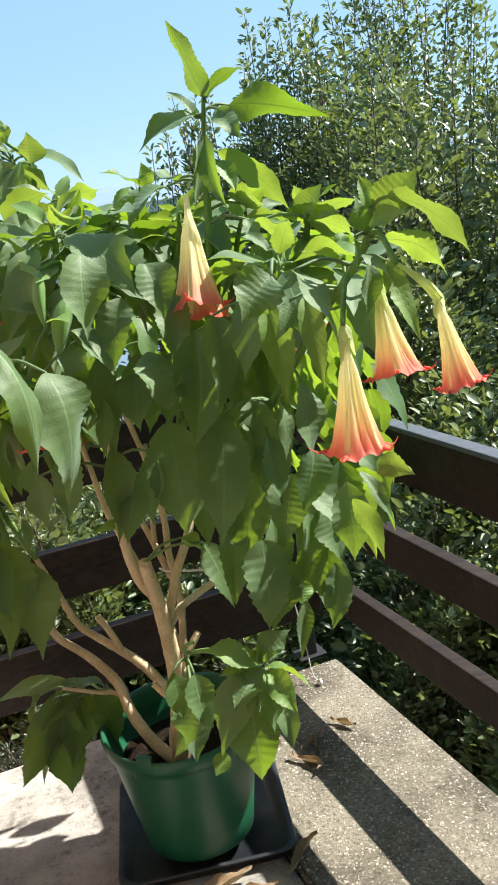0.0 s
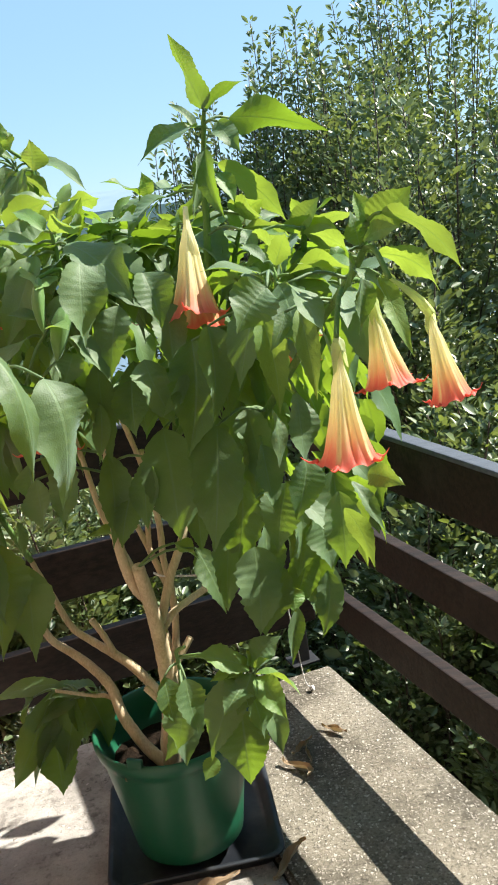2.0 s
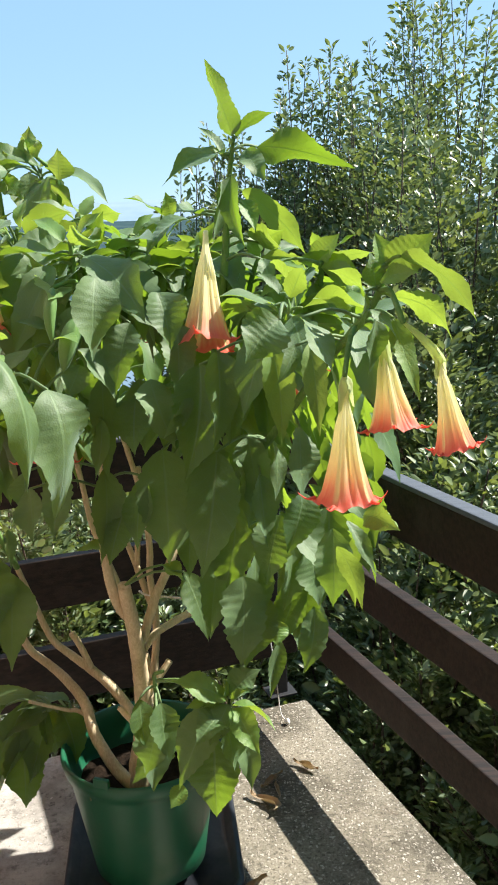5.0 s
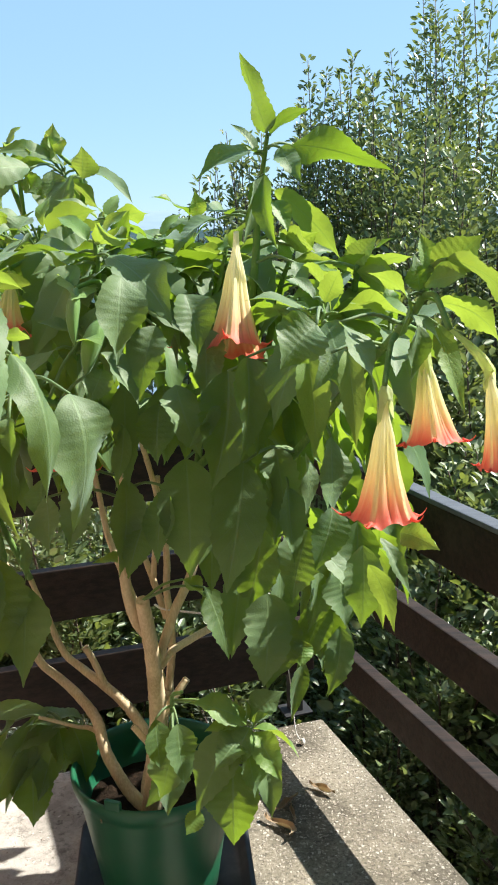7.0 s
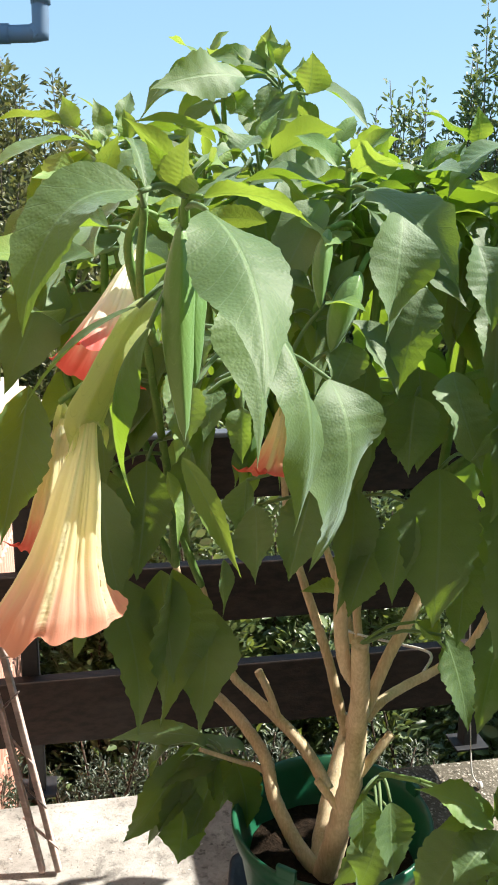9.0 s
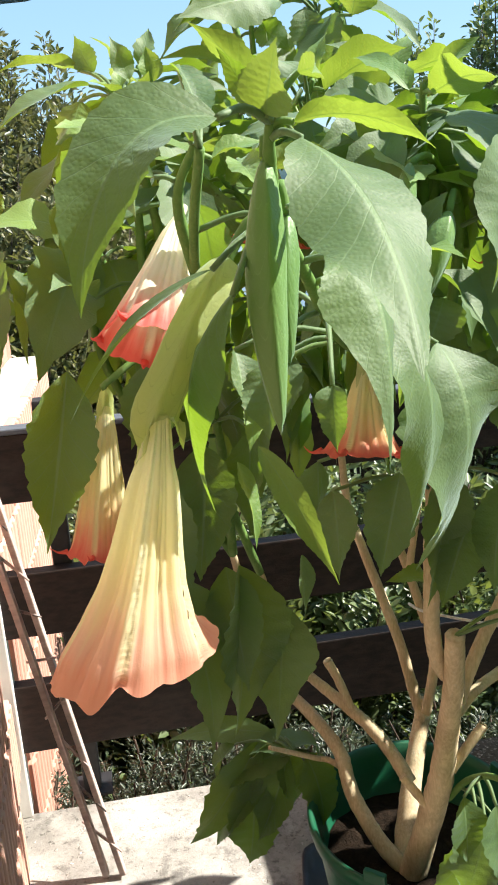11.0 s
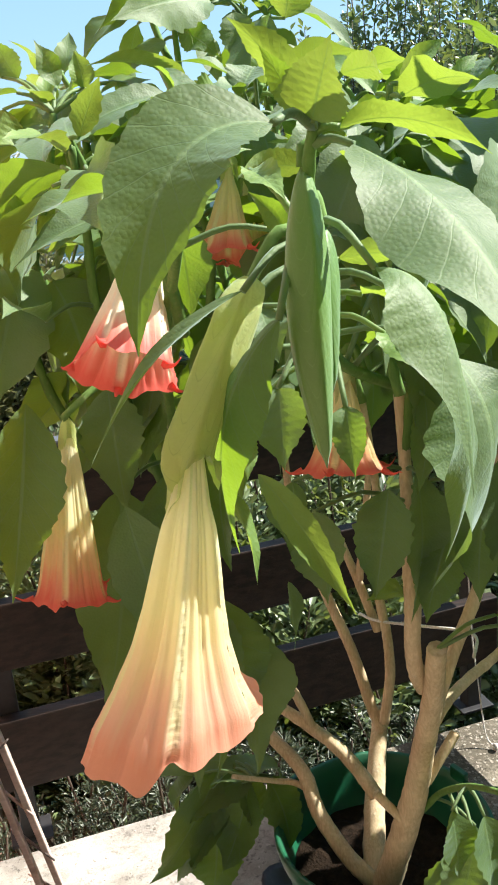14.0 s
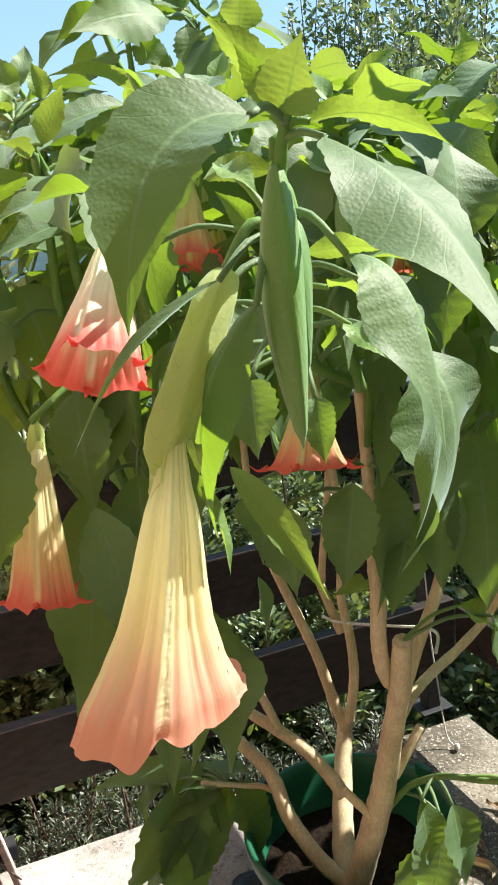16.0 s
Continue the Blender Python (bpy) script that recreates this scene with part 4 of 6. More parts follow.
    # a thin tail on each lobe, curling outwards
    for k in range(5 if tails > 0.3 else 0):
        root = verts[(rows - 1) * (sides + 1) + (k * sides // 5) % sides]
        out = (root - mouth).normalized()
        long = width * tails * rng.uniform(0.12, 0.28)
        up = rng.uniform(-0.25, 0.45)
        line = spline([root - out * radius * 0.14 - t0 * radius * 0.05, root + out * long * 0.35 + t0 * long * 0.12, root + out * long * 0.8 - t0 * (up * long * 0.3), root + out * long - t0 * (up * long)], 3)
        tv, tf, tu = tube(line, [radius * 0.10, radius * 0.035, radius * 0.018, radius * 0.008], 5)
        faces += [tuple(m + len(verts) for m in face) for face in tf]
        verts += tv
        uvs += [(0.1, 0.97)] * len(tv)
    flower = mesh_object(name, verts, faces, material or PETAL, plant, uvs=uvs)
    # the calyx: a ribbed green sheath with pointed teeth round the narrow tube
    if sheath:
        CS = 36
        top = throat - t0 * size * 0.06 if stem is None else Vector(stem)
        end = throat + t0 * size * sheath
        line = spline([top, throat.lerp(top, 0.3) if bend is None else Vector(bend), throat.lerp(end, 0.55), end], 6)
        n = len(line)
        verts, faces, uvs = [], [], []
        for i, c in enumerate(line):
            v = i / (n - 1)
            t = (line[min(i + 1, n - 1)] - line[max(i - 1, 0)]).normalized()
            s = (side0 - t * side0.dot(t)).normalized()
            q = t.cross(s)
            r = radius * pod * (0.05 + 0.22 * math.sin(math.pi * min(1.0, v * 0.62 + 0.03)) ** (0.9 if pod == 1.0 else 0.5))
            for j in range(CS):
                w = 2 * math.pi * j / CS + spin
                late = max(0.0, v - 0.6) / 0.4
                point = (max(0.0, math.cos(w - 2.4)) ** 3 * 0.20 + max(0.0, math.cos(w + 0.4)) ** 5 * 0.14 - 0.05) * size * late**1.5
                ridge = 1 - abs(math.sin(2.5 * w + 0.6 * v)) ** 0.6
                g = r * (0.84 + 0.30 * ridge + 0.07 * math.sin(3 * w + 7 * v) + 0.035 * math.sin(13 * w + 11 * v) + 0.03 * math.sin(5 * w + 31 * v)) * (1 + 0.16 * late**3)
                point += size * 0.012 * late**2 * math.sin(11 * w + 2 * math.sin(3 * w))
                verts.append(c + s * (g * math.cos(w)) + q * (g * math.sin(w)) + t * point)
                uvs.append((0.5 + 0.4 * abs(math.sin(2.5 * w)), v))
        for i in range(n - 1):
            for j in range(CS):
                a, b = i * CS + j, i * CS + (j + 1) % CS
                faces.append((a, b, b + CS, a + CS))
        mesh_object("calyx", verts, faces, CALYX, flower, "pale green calyx", uvs=uvs)
        best = min(WOODS, key=lambda p: (p - top).length + max(0.0, top.z - p.z))
        if (best - top).length > 0.006:
            mesh_object("flower_stalk", *tube(spline([best, best.lerp(top, 0.5) + Vector((0, 0, 0.02)), top + Vector((0, 0, 0.004)), top + (line[1] - line[0]) * 0.5], 4), [0.0045, 0.004], 7)[:2], STEM, flower)
    return flower


def bud(top, end, width):
    """A closed green bud, with five sharp ridges and a slight twist, pointed."""
    BS, twist = 40, 0.5
    line = spline([Vector(top), Vector(top).lerp(Vector(end), 0.5) + Vector((-0.004, -0.004, 0)), Vector(end)], 14)
    n, verts, faces, uvs = len(line), [], [], []
    for i, c in enumerate(line):
        v = i / (n - 1)
        t = (line[min(i + 1, n - 1)] - line[max(i - 1, 0)]).normalized()
        s = t.cross(Vector((0.1, 1, 0))).normalized()
        q = t.cross(s)
        r = width * 0.5 * (0.13 + 0.87 * max(0.0, math.sin(math.pi * v**0.78)) ** 0.9) * (1 - 0.85 * max(0.0, (v - 0.93) / 0.07))
        for j in range(BS):
            w = 2 * math.pi * j / BS
            k = 2 * math.pi * j / BS + twist * v
            ridge = 1 - abs(math.sin(2.5 * k)) ** 0.55
            g = r * (0.92 + 0.14 * ridge + 0.02 * math.sin(9 * v + j))
            verts.append(c + s * (g * math.cos(w)) + q * (g * math.sin(w)))
            uvs.append((0.5 + 0.4 * abs(math.sin(2.5 * k)), v))
    for i in range(n - 1):
        for j in range(BS):
            a, b = i * BS + j, i * BS + (j + 1) % BS
            faces.append((a, b, b + BS, a + BS))
    faces.append(tuple((n - 1) * BS + j for j in range(BS)))
    faces.append(tuple(range(BS))[::-1])
    ob = mesh_object("bud", verts, faces, BUD, plant, uvs=uvs)
    best = min(WOODS, key=lambda p: (p - Vector(top)).length)
    mesh_object("bud_stalk", *tube(spline([best, best.lerp(Vector(top), 0.5) + Vector((0, 0, 0.015)), Vector(top)], 4), [0.0045, 0.004], 7)[:2], STEM, ob)

# trunk and limbs
branch([(-0.366, 1.88, 0.31), (-0.348, 1.845, 0.41), (-0.32, 1.782, 0.59), (-0.311, 1.735, 0.71), (-0.305, 1.672, 0.84), (-0.306, 1.614, 0.963)], [0.0275, 0.0235, 0.0205, 0.0175, 0.0155, 0.0135], "trunk", cut=True)
branch([(-0.313, 1.690, 0.856), (-0.327, 1.655, 0.901), (-0.335, 1.630, 0.960), (-0.336, 1.610, 1.021), (-0.337, 1.620, 1.081), (-0.335, 1.640, 1.150), (-0.335, 1.660, 1.220), (-0.340, 1.660, 1.302)], [0.0116, 0.0112, 0.0109, 0.0095, 0.0082, 0.0068])
branch([(-0.298, 1.710, 0.791), (-0.284, 1.720, 0.832), (-0.262, 1.730, 0.892), (-0.231, 1.750, 0.954), (-0.214, 1.760, 1.011), (-0.205, 1.740, 1.106), (-0.201, 1.720, 1.194)], [0.0109, 0.0102, 0.0095, 0.0082, 0.0068])
branch([(-0.296, 1.720, 0.774), (-0.271, 1.740, 0.799), (-0.233, 1.780, 0.808), (-0.176, 1.820, 0.827), (-0.122, 1.840, 0.875), (-0.091, 1.800, 0.998), (-0.093, 1.740, 1.110)], [0.0088, 0.0082, 0.0068, 0.0054])
branch([(-0.302, 1.760, 0.642), (-0.278, 1.770, 0.677), (-0.252, 1.785, 0.710)], [0.0088, 0.0082, 0.0082], cut=True)
branch([(-0.304, 1.790, 0.563), (-0.282, 1.740, 0.636), (-0.261, 1.620, 0.744), (-0.240, 1.500, 0.828), (-0.216, 1.450, 0.861)], [0.0054, 0.0051, 0.0041, 0.0034], material=STEM)
branch([(-0.329, 1.800, 0.525), (-0.347, 1.790, 0.556), (-0.378, 1.800, 0.590)], [0.0068, 0.0075, 0.0075], cut=True)
branch([(-0.375, 1.880, 0.323), (-0.424, 1.890, 0.378), (-0.473, 1.920, 0.453), (-0.496, 1.950, 0.517), (-0.542, 1.980, 0.563), (-0.590, 2.000, 0.600), (-0.635, 2.000, 0.644), (-0.656, 1.980, 0.729), (-0.656, 1.930, 0.860), (-0.658, 1.880, 0.950)], [0.0163, 0.015, 0.0136, 0.0122, 0.0109, 0.0095, 0.0082, 0.0061])
branch([(-0.487, 1.945, 0.483), (-0.518, 1.950, 0.498), (-0.545, 1.950, 0.501), (-0.620, 1.900, 0.555)], [0.0061, 0.0054, 0.0041])
branch([(-0.368, 1.930, 0.477), (-0.397, 1.950, 0.517), (-0.436, 1.960, 0.565), (-0.487, 1.980, 0.600), (-0.544, 2.000, 0.636), (-0.578, 2.000, 0.674), (-0.609, 1.980, 0.787), (-0.627, 1.950, 0.882)], [0.0136, 0.0129, 0.0116, 0.0095, 0.0082, 0.0061])
branch([(-0.476, 1.975, 0.598), (-0.498, 1.970, 0.662), (-0.516, 1.970, 0.698)], [0.0082, 0.0082, 0.0088], cut=True)
branch([(-0.377, 1.890, 0.281), (-0.374, 1.940, 0.359), (-0.363, 2.010, 0.432), (-0.345, 2.080, 0.511), (-0.340, 2.090, 0.549)], [0.0246, 0.0213, 0.019, 0.016, 0.0125], "trunk")
branch([(-0.342, 2.070, 0.511), (-0.359, 2.090, 0.556), (-0.388, 2.100, 0.665), (-0.422, 2.120, 0.754), (-0.461, 2.140, 0.855), (-0.484, 2.150, 0.923), (-0.492, 2.120, 1.038), (-0.493, 2.050, 1.176)], [0.0116, 0.0109, 0.0102, 0.0088, 0.0075, 0.0061])
branch([(-0.337, 2.060, 0.538), (-0.323, 2.060, 0.638), (-0.324, 2.080, 0.712), (-0.334, 2.100, 0.786), (-0.329, 2.100, 0.869), (-0.332, 2.080, 0.979), (-0.342, 2.050, 1.076), (-0.358, 2.000, 1.192)], [0.0102, 0.0095, 0.0088, 0.0075, 0.0061])
branch([(-0.338, 2.110, 0.708), (-0.361, 2.120, 0.777), (-0.378, 2.130, 0.827), (-0.407, 2.150, 0.902)], [0.0095, 0.0088, 0.0082, 0.0075], cut=True)
branch([(-0.368, 2.120, 0.813), (-0.362, 2.120, 0.872), (-0.348, 2.120, 0.975), (-0.340, 2.100, 1.081)], [0.0075, 0.0068, 0.0061])
# crown limbs
branch([(-0.088, 1.660, 1.421), (-0.080, 1.670, 1.527), (-0.071, 1.680, 1.610), (-0.066, 1.680, 1.681), (-0.056, 1.670, 1.740), (-0.045, 1.650, 1.801)], [0.0085, 0.008, 0.0065, 0.005, 0.0038], "shoot", STEM)
branch([(-0.340, 1.660, 1.302), (-0.124, 1.660, 1.380), (-0.088, 1.660, 1.421)], [0.0075, 0.006, 0.0045], 'limb', STEM)
branch([(-0.340, 1.660, 1.302), (-0.421, 1.450, 1.385), (-0.444, 1.300, 1.473), (-0.450, 1.200, 1.530), (-0.449, 1.165, 1.565), (-0.445, 1.150, 1.588)], [0.0068, 0.006, 0.0052, 0.0045, 0.0035], 'limb', STEM)
branch([(-0.201, 1.720, 1.194), (-0.035, 1.600, 1.382), (0.013, 1.450, 1.477), (0.034, 1.400, 1.516)], [0.0075, 0.006, 0.0045], 'limb', STEM)
branch([(-0.093, 1.740, 1.110), (0.085, 1.500, 1.388), (0.136, 1.360, 1.476), (0.169, 1.320, 1.528), (0.181, 1.300, 1.577)], [0.0075, 0.0067, 0.006, 0.0045], 'limb', STEM)
branch([(-0.658, 1.880, 0.950), (-0.630, 1.750, 1.136), (-0.613, 1.600, 1.361), (-0.563, 1.400, 1.497), (-0.532, 1.320, 1.580)], [0.0075, 0.006, 0.0045], 'limb', STEM)
branch([(-0.658, 1.880, 0.950), (-0.794, 1.750, 1.300), (-0.809, 1.800, 1.446), (-0.771, 1.800, 1.568), (-0.750, 1.800, 1.657)], [0.0075, 0.006, 0.0045], 'limb', STEM)
branch([(-0.493, 2.050, 1.176), (-0.564, 2.000, 1.403), (-0.596, 2.050, 1.594), (-0.612, 2.100, 1.692), (-0.617, 2.100, 1.797)], [0.0075, 0.006, 0.0045], 'limb', STEM)
branch([(-0.358, 2.000, 1.192), (-0.422, 2.000, 1.450), (-0.463, 2.050, 1.596), (-0.487, 2.060, 1.701), (-0.503, 2.060, 1.783)], [0.0075, 0.006, 0.0045], 'limb', STEM)
branch([(-0.493, 2.050, 1.176), (-0.470, 1.850, 1.462), (-0.489, 1.800, 1.577)], [0.0075, 0.006, 0.0045], 'limb', STEM)
branch([(-0.201, 1.720, 1.194), (-0.169, 1.800, 1.474), (-0.192, 1.820, 1.572), (-0.212, 1.840, 1.617)], [0.0075, 0.006, 0.0045], 'limb', STEM)
branch([(-0.335, 1.660, 1.220), (-0.305, 1.650, 1.483), (-0.333, 1.660, 1.556), (-0.346, 1.700, 1.613)], [0.0075, 0.006, 0.0045], 'limb', STEM)
branch([(-0.201, 1.720, 1.194), (0.077, 1.650, 1.452), (0.102, 1.620, 1.545), (0.103, 1.600, 1.576)], [0.0075, 0.006, 0.0045], 'limb', STEM)
branch([(-0.627, 1.950, 0.882), (-0.694, 1.700, 1.341), (-0.695, 1.650, 1.524), (-0.688, 1.600, 1.607)], [0.0075, 0.006, 0.0045], 'limb', STEM)
# leaves of the tall top shoot
leaf((-0.046, 1.640, 1.803), (-0.086, 1.630, 1.933), 0.055, 0.05, (0.35, 0.8, 0.2))
leaf((-0.040, 1.660, 1.802), (0.031, 1.620, 1.840), 0.033, 0.15, (0.15, 0.7, 0.7))
leaf((-0.003, 1.680, 1.786), (0.184, 1.800, 1.751), 0.077, 0.16, (0.05, 0.72, 0.68))
leaf((-0.067, 1.660, 1.775), (-0.171, 1.580, 1.718), 0.050, 0.32, (0.1, -0.25, 1.0))
leaf((-0.067, 1.660, 1.772), (-0.108, 1.680, 1.829), 0.027, 0.1)
leaf((-0.023, 1.640, 1.779), (0.011, 1.600, 1.718), 0.043, 0.15, (0.26, -0.87, 0.41))
leaf((-0.036, 1.720, 1.713), (0.082, 1.660, 1.588), 0.059, 0.28, (0.15, 0.7, 0.7), young=True)
leaf((-0.053, 1.660, 1.737), (-0.031, 1.600, 1.607), 0.048, 0.1, (-0.5, -0.5, 0.4))
leaf((-0.037, 1.700, 1.695), (-0.013, 1.660, 1.633), 0.038, 0.1, (0.26, -0.85, 0.45), young=True)
leaf((-0.064, 1.660, 1.730), (-0.092, 1.620, 1.617), 0.033, 0.1)
leaf((-0.180, 1.750, 1.670), (-0.183, 1.730, 1.718), 0.033, 0.1, (0.34, -0.84, 0.43), young=True)
leaf((-0.196, 1.750, 1.675), (-0.263, 1.700, 1.707), 0.042, 0.2, (0.1, -0.25, 1.0))
leaf((-0.142, 1.720, 1.666), (-0.221, 1.650, 1.592), 0.061, 0.3, (-0.4, -0.3, 0.8))
leaf((-0.125, 1.700, 1.674), (-0.152, 1.600, 1.674), 0.044, 0.1, (0.1, -0.25, 1.0))
leaf((-0.002, 1.700, 1.612), (0.040, 1.660, 1.636), 0.050, 0.12, (0.23, -0.85, 0.47), young=True)
leaf((-0.027, 1.700, 1.626), (0.034, 1.600, 1.602), 0.051, 0.15, (0.15, 0.7, 0.7), young=True)
leaf((0.089, 1.620, 1.577), (0.137, 1.600, 1.624), 0.043, 0.1, (0.18, -0.85, 0.49), young=True)
leaf((0.064, 1.620, 1.579), (0.179, 1.550, 1.544), 0.045, 0.25, (0.15, 0.7, 0.7), young=True)
leaf((0.012, 1.600, 1.574), (0.055, 1.500, 1.507), 0.046, 0.2, (0.15, 0.7, 0.7), young=True)
leaf((-0.034, 1.550, 1.511), (0.033, 1.450, 1.489), 0.036, 0.2, (0.15, 0.7, 0.7), young=True)
leaf((0.103, 1.600, 1.566), (0.158, 1.520, 1.516), 0.042, 0.2, (0.15, 0.7, 0.7), young=True)
leaf((-0.003, 1.600, 1.585), (0.009, 1.550, 1.537), 0.032, 0.1, (0.7, -0.5, 0.3))
# leaves of the outer shoot over the long rail
leaf((0.181, 1.300, 1.577), (0.246, 1.280, 1.619), 0.054, 0.12, (0.10, -0.86, 0.50), young=True)
leaf((0.199, 1.280, 1.588), (0.290, 1.200, 1.498), 0.056, 0.22, (0.15, 0.7, 0.7), young=True)
leaf((0.191, 1.300, 1.529), (0.266, 1.220, 1.475), 0.044, 0.24, (0.15, 0.7, 0.7), young=True)
leaf((0.179, 1.300, 1.577), (0.165, 1.300, 1.624), 0.035, 0.1, (0.13, -0.86, 0.50), young=True)
leaf((0.192, 1.300, 1.498), (0.224, 1.260, 1.375), 0.033, 0.16, (0.09, -0.80, 0.59), young=True)
leaf((0.150, 1.300, 1.539), (0.131, 1.260, 1.486), 0.038, 0.1, (0.8, -0.4, 0.3))
leaf((0.166, 1.300, 1.546), (0.158, 1.300, 1.596), 0.037, 0.1, (0.13, -0.85, 0.51))
leaf((0.172, 1.300, 1.553), (0.222, 1.250, 1.565), 0.034, 0.15, (0.10, -0.85, 0.52), young=True)
leaf((0.156, 1.320, 1.529), (0.099, 1.350, 1.570), 0.038, 0.2, (0.15, 0.7, 0.7), young=True)
leaf((0.149, 1.300, 1.514), (0.190, 1.250, 1.474), 0.031, 0.15, (0.12, -0.82, 0.56))
leaf((0.168, 1.320, 1.503), (0.152, 1.300, 1.413), 0.032, 0.1)
# hanging leaves of the front
leaf((-0.185, 1.520, 1.540), (-0.162, 1.490, 1.445), 0.067, 0.14, (0.4, -0.6, 0.7))
leaf((0.023, 1.300, 1.504), (-0.030, 1.260, 1.446), 0.072, 0.16, (0.3, -0.55, 0.8))
leaf((0.054, 1.280, 1.507), (0.107, 1.220, 1.392), 0.059, 0.22, (0.45, -0.5, 0.75))
leaf((0.007, 1.386, 1.455), (0.018, 1.360, 1.293), 0.050, 0.08, (0.22, -0.77, 0.59), young=True)
leaf((0.068, 1.350, 1.461), (0.078, 1.300, 1.323), 0.037, 0.1, (0.18, -0.78, 0.59), young=True)
leaf((0.046, 1.350, 1.458), (0.015, 1.320, 1.403), 0.027, 0.1)
leaf((-0.314, 1.630, 1.384), (-0.311, 1.600, 1.180), 0.063, 0.08, (0.37, -0.72, 0.59))
leaf((-0.326, 1.620, 1.204), (-0.339, 1.580, 1.019), 0.071, 0.08, (0.37, -0.67, 0.64))
leaf((-0.118, 1.500, 1.414), (-0.151, 1.460, 1.218), 0.103, 0.08, (0.30, -0.74, 0.60))
leaf((-0.132, 1.470, 1.361), (-0.181, 1.440, 1.298), 0.033, 0.1, (0.5, -0.5, 0.8))
leaf((-0.209, 1.610, 1.240), (-0.206, 1.570, 1.021), 0.107, 0.08, (0.31, -0.69, 0.65))
leaf((-0.097, 1.500, 1.258), (-0.135, 1.470, 1.033), 0.103, 0.08, (0.27, -0.70, 0.66))
leaf((-0.044, 1.600, 1.259), (-0.024, 1.560, 1.102), 0.070, 0.1, (0.24, -0.72, 0.65))
leaf((-0.065, 1.550, 1.000), (-0.075, 1.520, 0.827), 0.095, 0.08, (0.24, -0.64, 0.73))
leaf((-0.075, 1.600, 1.110), (-0.111, 1.570, 0.943), 0.081, 0.08, (0.26, -0.68, 0.69))
leaf((0.006, 1.400, 1.296), (0.006, 1.380, 1.198), 0.034, 0.1, (0.4, -0.4, 0.8))
leaf((0.108, 1.680, 1.091), (0.085, 1.640, 0.891), 0.091, 0.08, (0.17, -0.69, 0.71))
leaf((0.089, 1.730, 0.857), (0.043, 1.700, 0.710), 0.048, 0.1, (0.18, -0.64, 0.75))
leaf((0.129, 1.700, 1.034), (0.154, 1.660, 0.874), 0.050, 0.1, (0.15, -0.68, 0.72), young=True)
leaf((0.123, 1.400, 1.154), (0.171, 1.360, 1.067), 0.028, 0.15, (0.1, -0.25, 1.0))
leaf((0.143, 1.320, 1.188), (0.190, 1.260, 1.183), 0.041, 0.2, (0.12, -0.71, 0.69), young=True)
leaf((0.051, 1.500, 1.298), (0.053, 1.460, 1.166), 0.075, 0.1, (0.19, -0.74, 0.64))
leaf((0.012, 1.600, 1.103), (-0.024, 1.560, 0.976), 0.080, 0.08, (0.22, -0.69, 0.69))
leaf((0.031, 1.630, 1.009), (0.013, 1.600, 0.899), 0.058, 0.08, (0.20, -0.67, 0.72))
leaf((0.042, 1.660, 0.947), (-0.015, 1.620, 0.814), 0.066, 0.08, (0.20, -0.65, 0.73))
leaf((-0.001, 1.720, 0.783), (-0.026, 1.700, 0.650), 0.039, 0.08, (0.21, -0.62, 0.76))
leaf((-0.245, 1.620, 1.375), (-0.237, 1.580, 1.241), 0.079, 0.08)
leaf((-0.074, 1.550, 1.393), (-0.073, 1.500, 1.269), 0.072, 0.08)
leaf((-0.024, 1.550, 1.199), (-0.014, 1.520, 1.065), 0.062, 0.08)
leaf((0.057, 1.560, 1.157), (0.022, 1.520, 1.051), 0.068, 0.08)
leaf((-0.228, 1.630, 0.999), (-0.178, 1.600, 0.965), 0.043, 0.1, (0.1, -0.25, 1.0), young=True)
leaf((-0.373, 1.500, 1.230), (-0.395, 1.460, 1.122), 0.065, 0.08)
leaf((-0.454, 1.550, 1.189), (-0.445, 1.500, 1.095), 0.061, 0.08)
leaf((-0.327, 1.500, 1.422), (-0.350, 1.470, 1.369), 0.050, 0.1)
leaf((-0.242, 1.550, 1.488), (-0.269, 1.500, 1.367), 0.061, 0.1)
leaf((-0.157, 1.550, 1.481), (-0.155, 1.500, 1.357), 0.067, 0.1)
leaf((-0.206, 1.500, 1.393), (-0.164, 1.460, 1.274), 0.089, 0.1)
leaf((-0.085, 1.480, 1.438), (-0.094, 1.440, 1.275), 0.071, 0.1)
leaf((-0.124, 1.560, 1.280), (-0.143, 1.500, 1.081), 0.079, 0.08)
leaf((-0.054, 1.600, 1.238), (-0.048, 1.560, 1.087), 0.074, 0.08)
leaf((-0.109, 1.600, 1.039), (-0.136, 1.560, 0.869), 0.069, 0.08)
leaf((-0.041, 1.600, 1.025), (-0.066, 1.560, 0.837), 0.074, 0.08)
leaf((-0.185, 1.620, 0.986), (-0.143, 1.600, 0.844), 0.059, 0.08)
leaf((-0.247, 1.580, 1.345), (-0.250, 1.540, 1.246), 0.073, 0.08)
leaf((-0.164, 1.620, 1.128), (-0.167, 1.580, 0.988), 0.067, 0.08)
leaf((0.022, 1.600, 1.073), (0.135, 1.560, 0.943), 0.049, 0.1, (0.18, -0.69, 0.70))
leaf((0.063, 1.620, 1.037), (0.080, 1.600, 0.909), 0.087, 0.08, (0.18, -0.68, 0.71))
leaf((0.107, 1.550, 1.089), (0.104, 1.530, 0.936), 0.073, 0.08, (0.16, -0.69, 0.71))
leaf((0.130, 1.500, 1.102), (0.183, 1.470, 1.007), 0.046, 0.12, (0.6, -0.4, 0.7))
leaf((0.108, 1.450, 1.090), (0.147, 1.420, 0.978), 0.043, 0.14, (0.1, 0.7, 0.6), young=True)
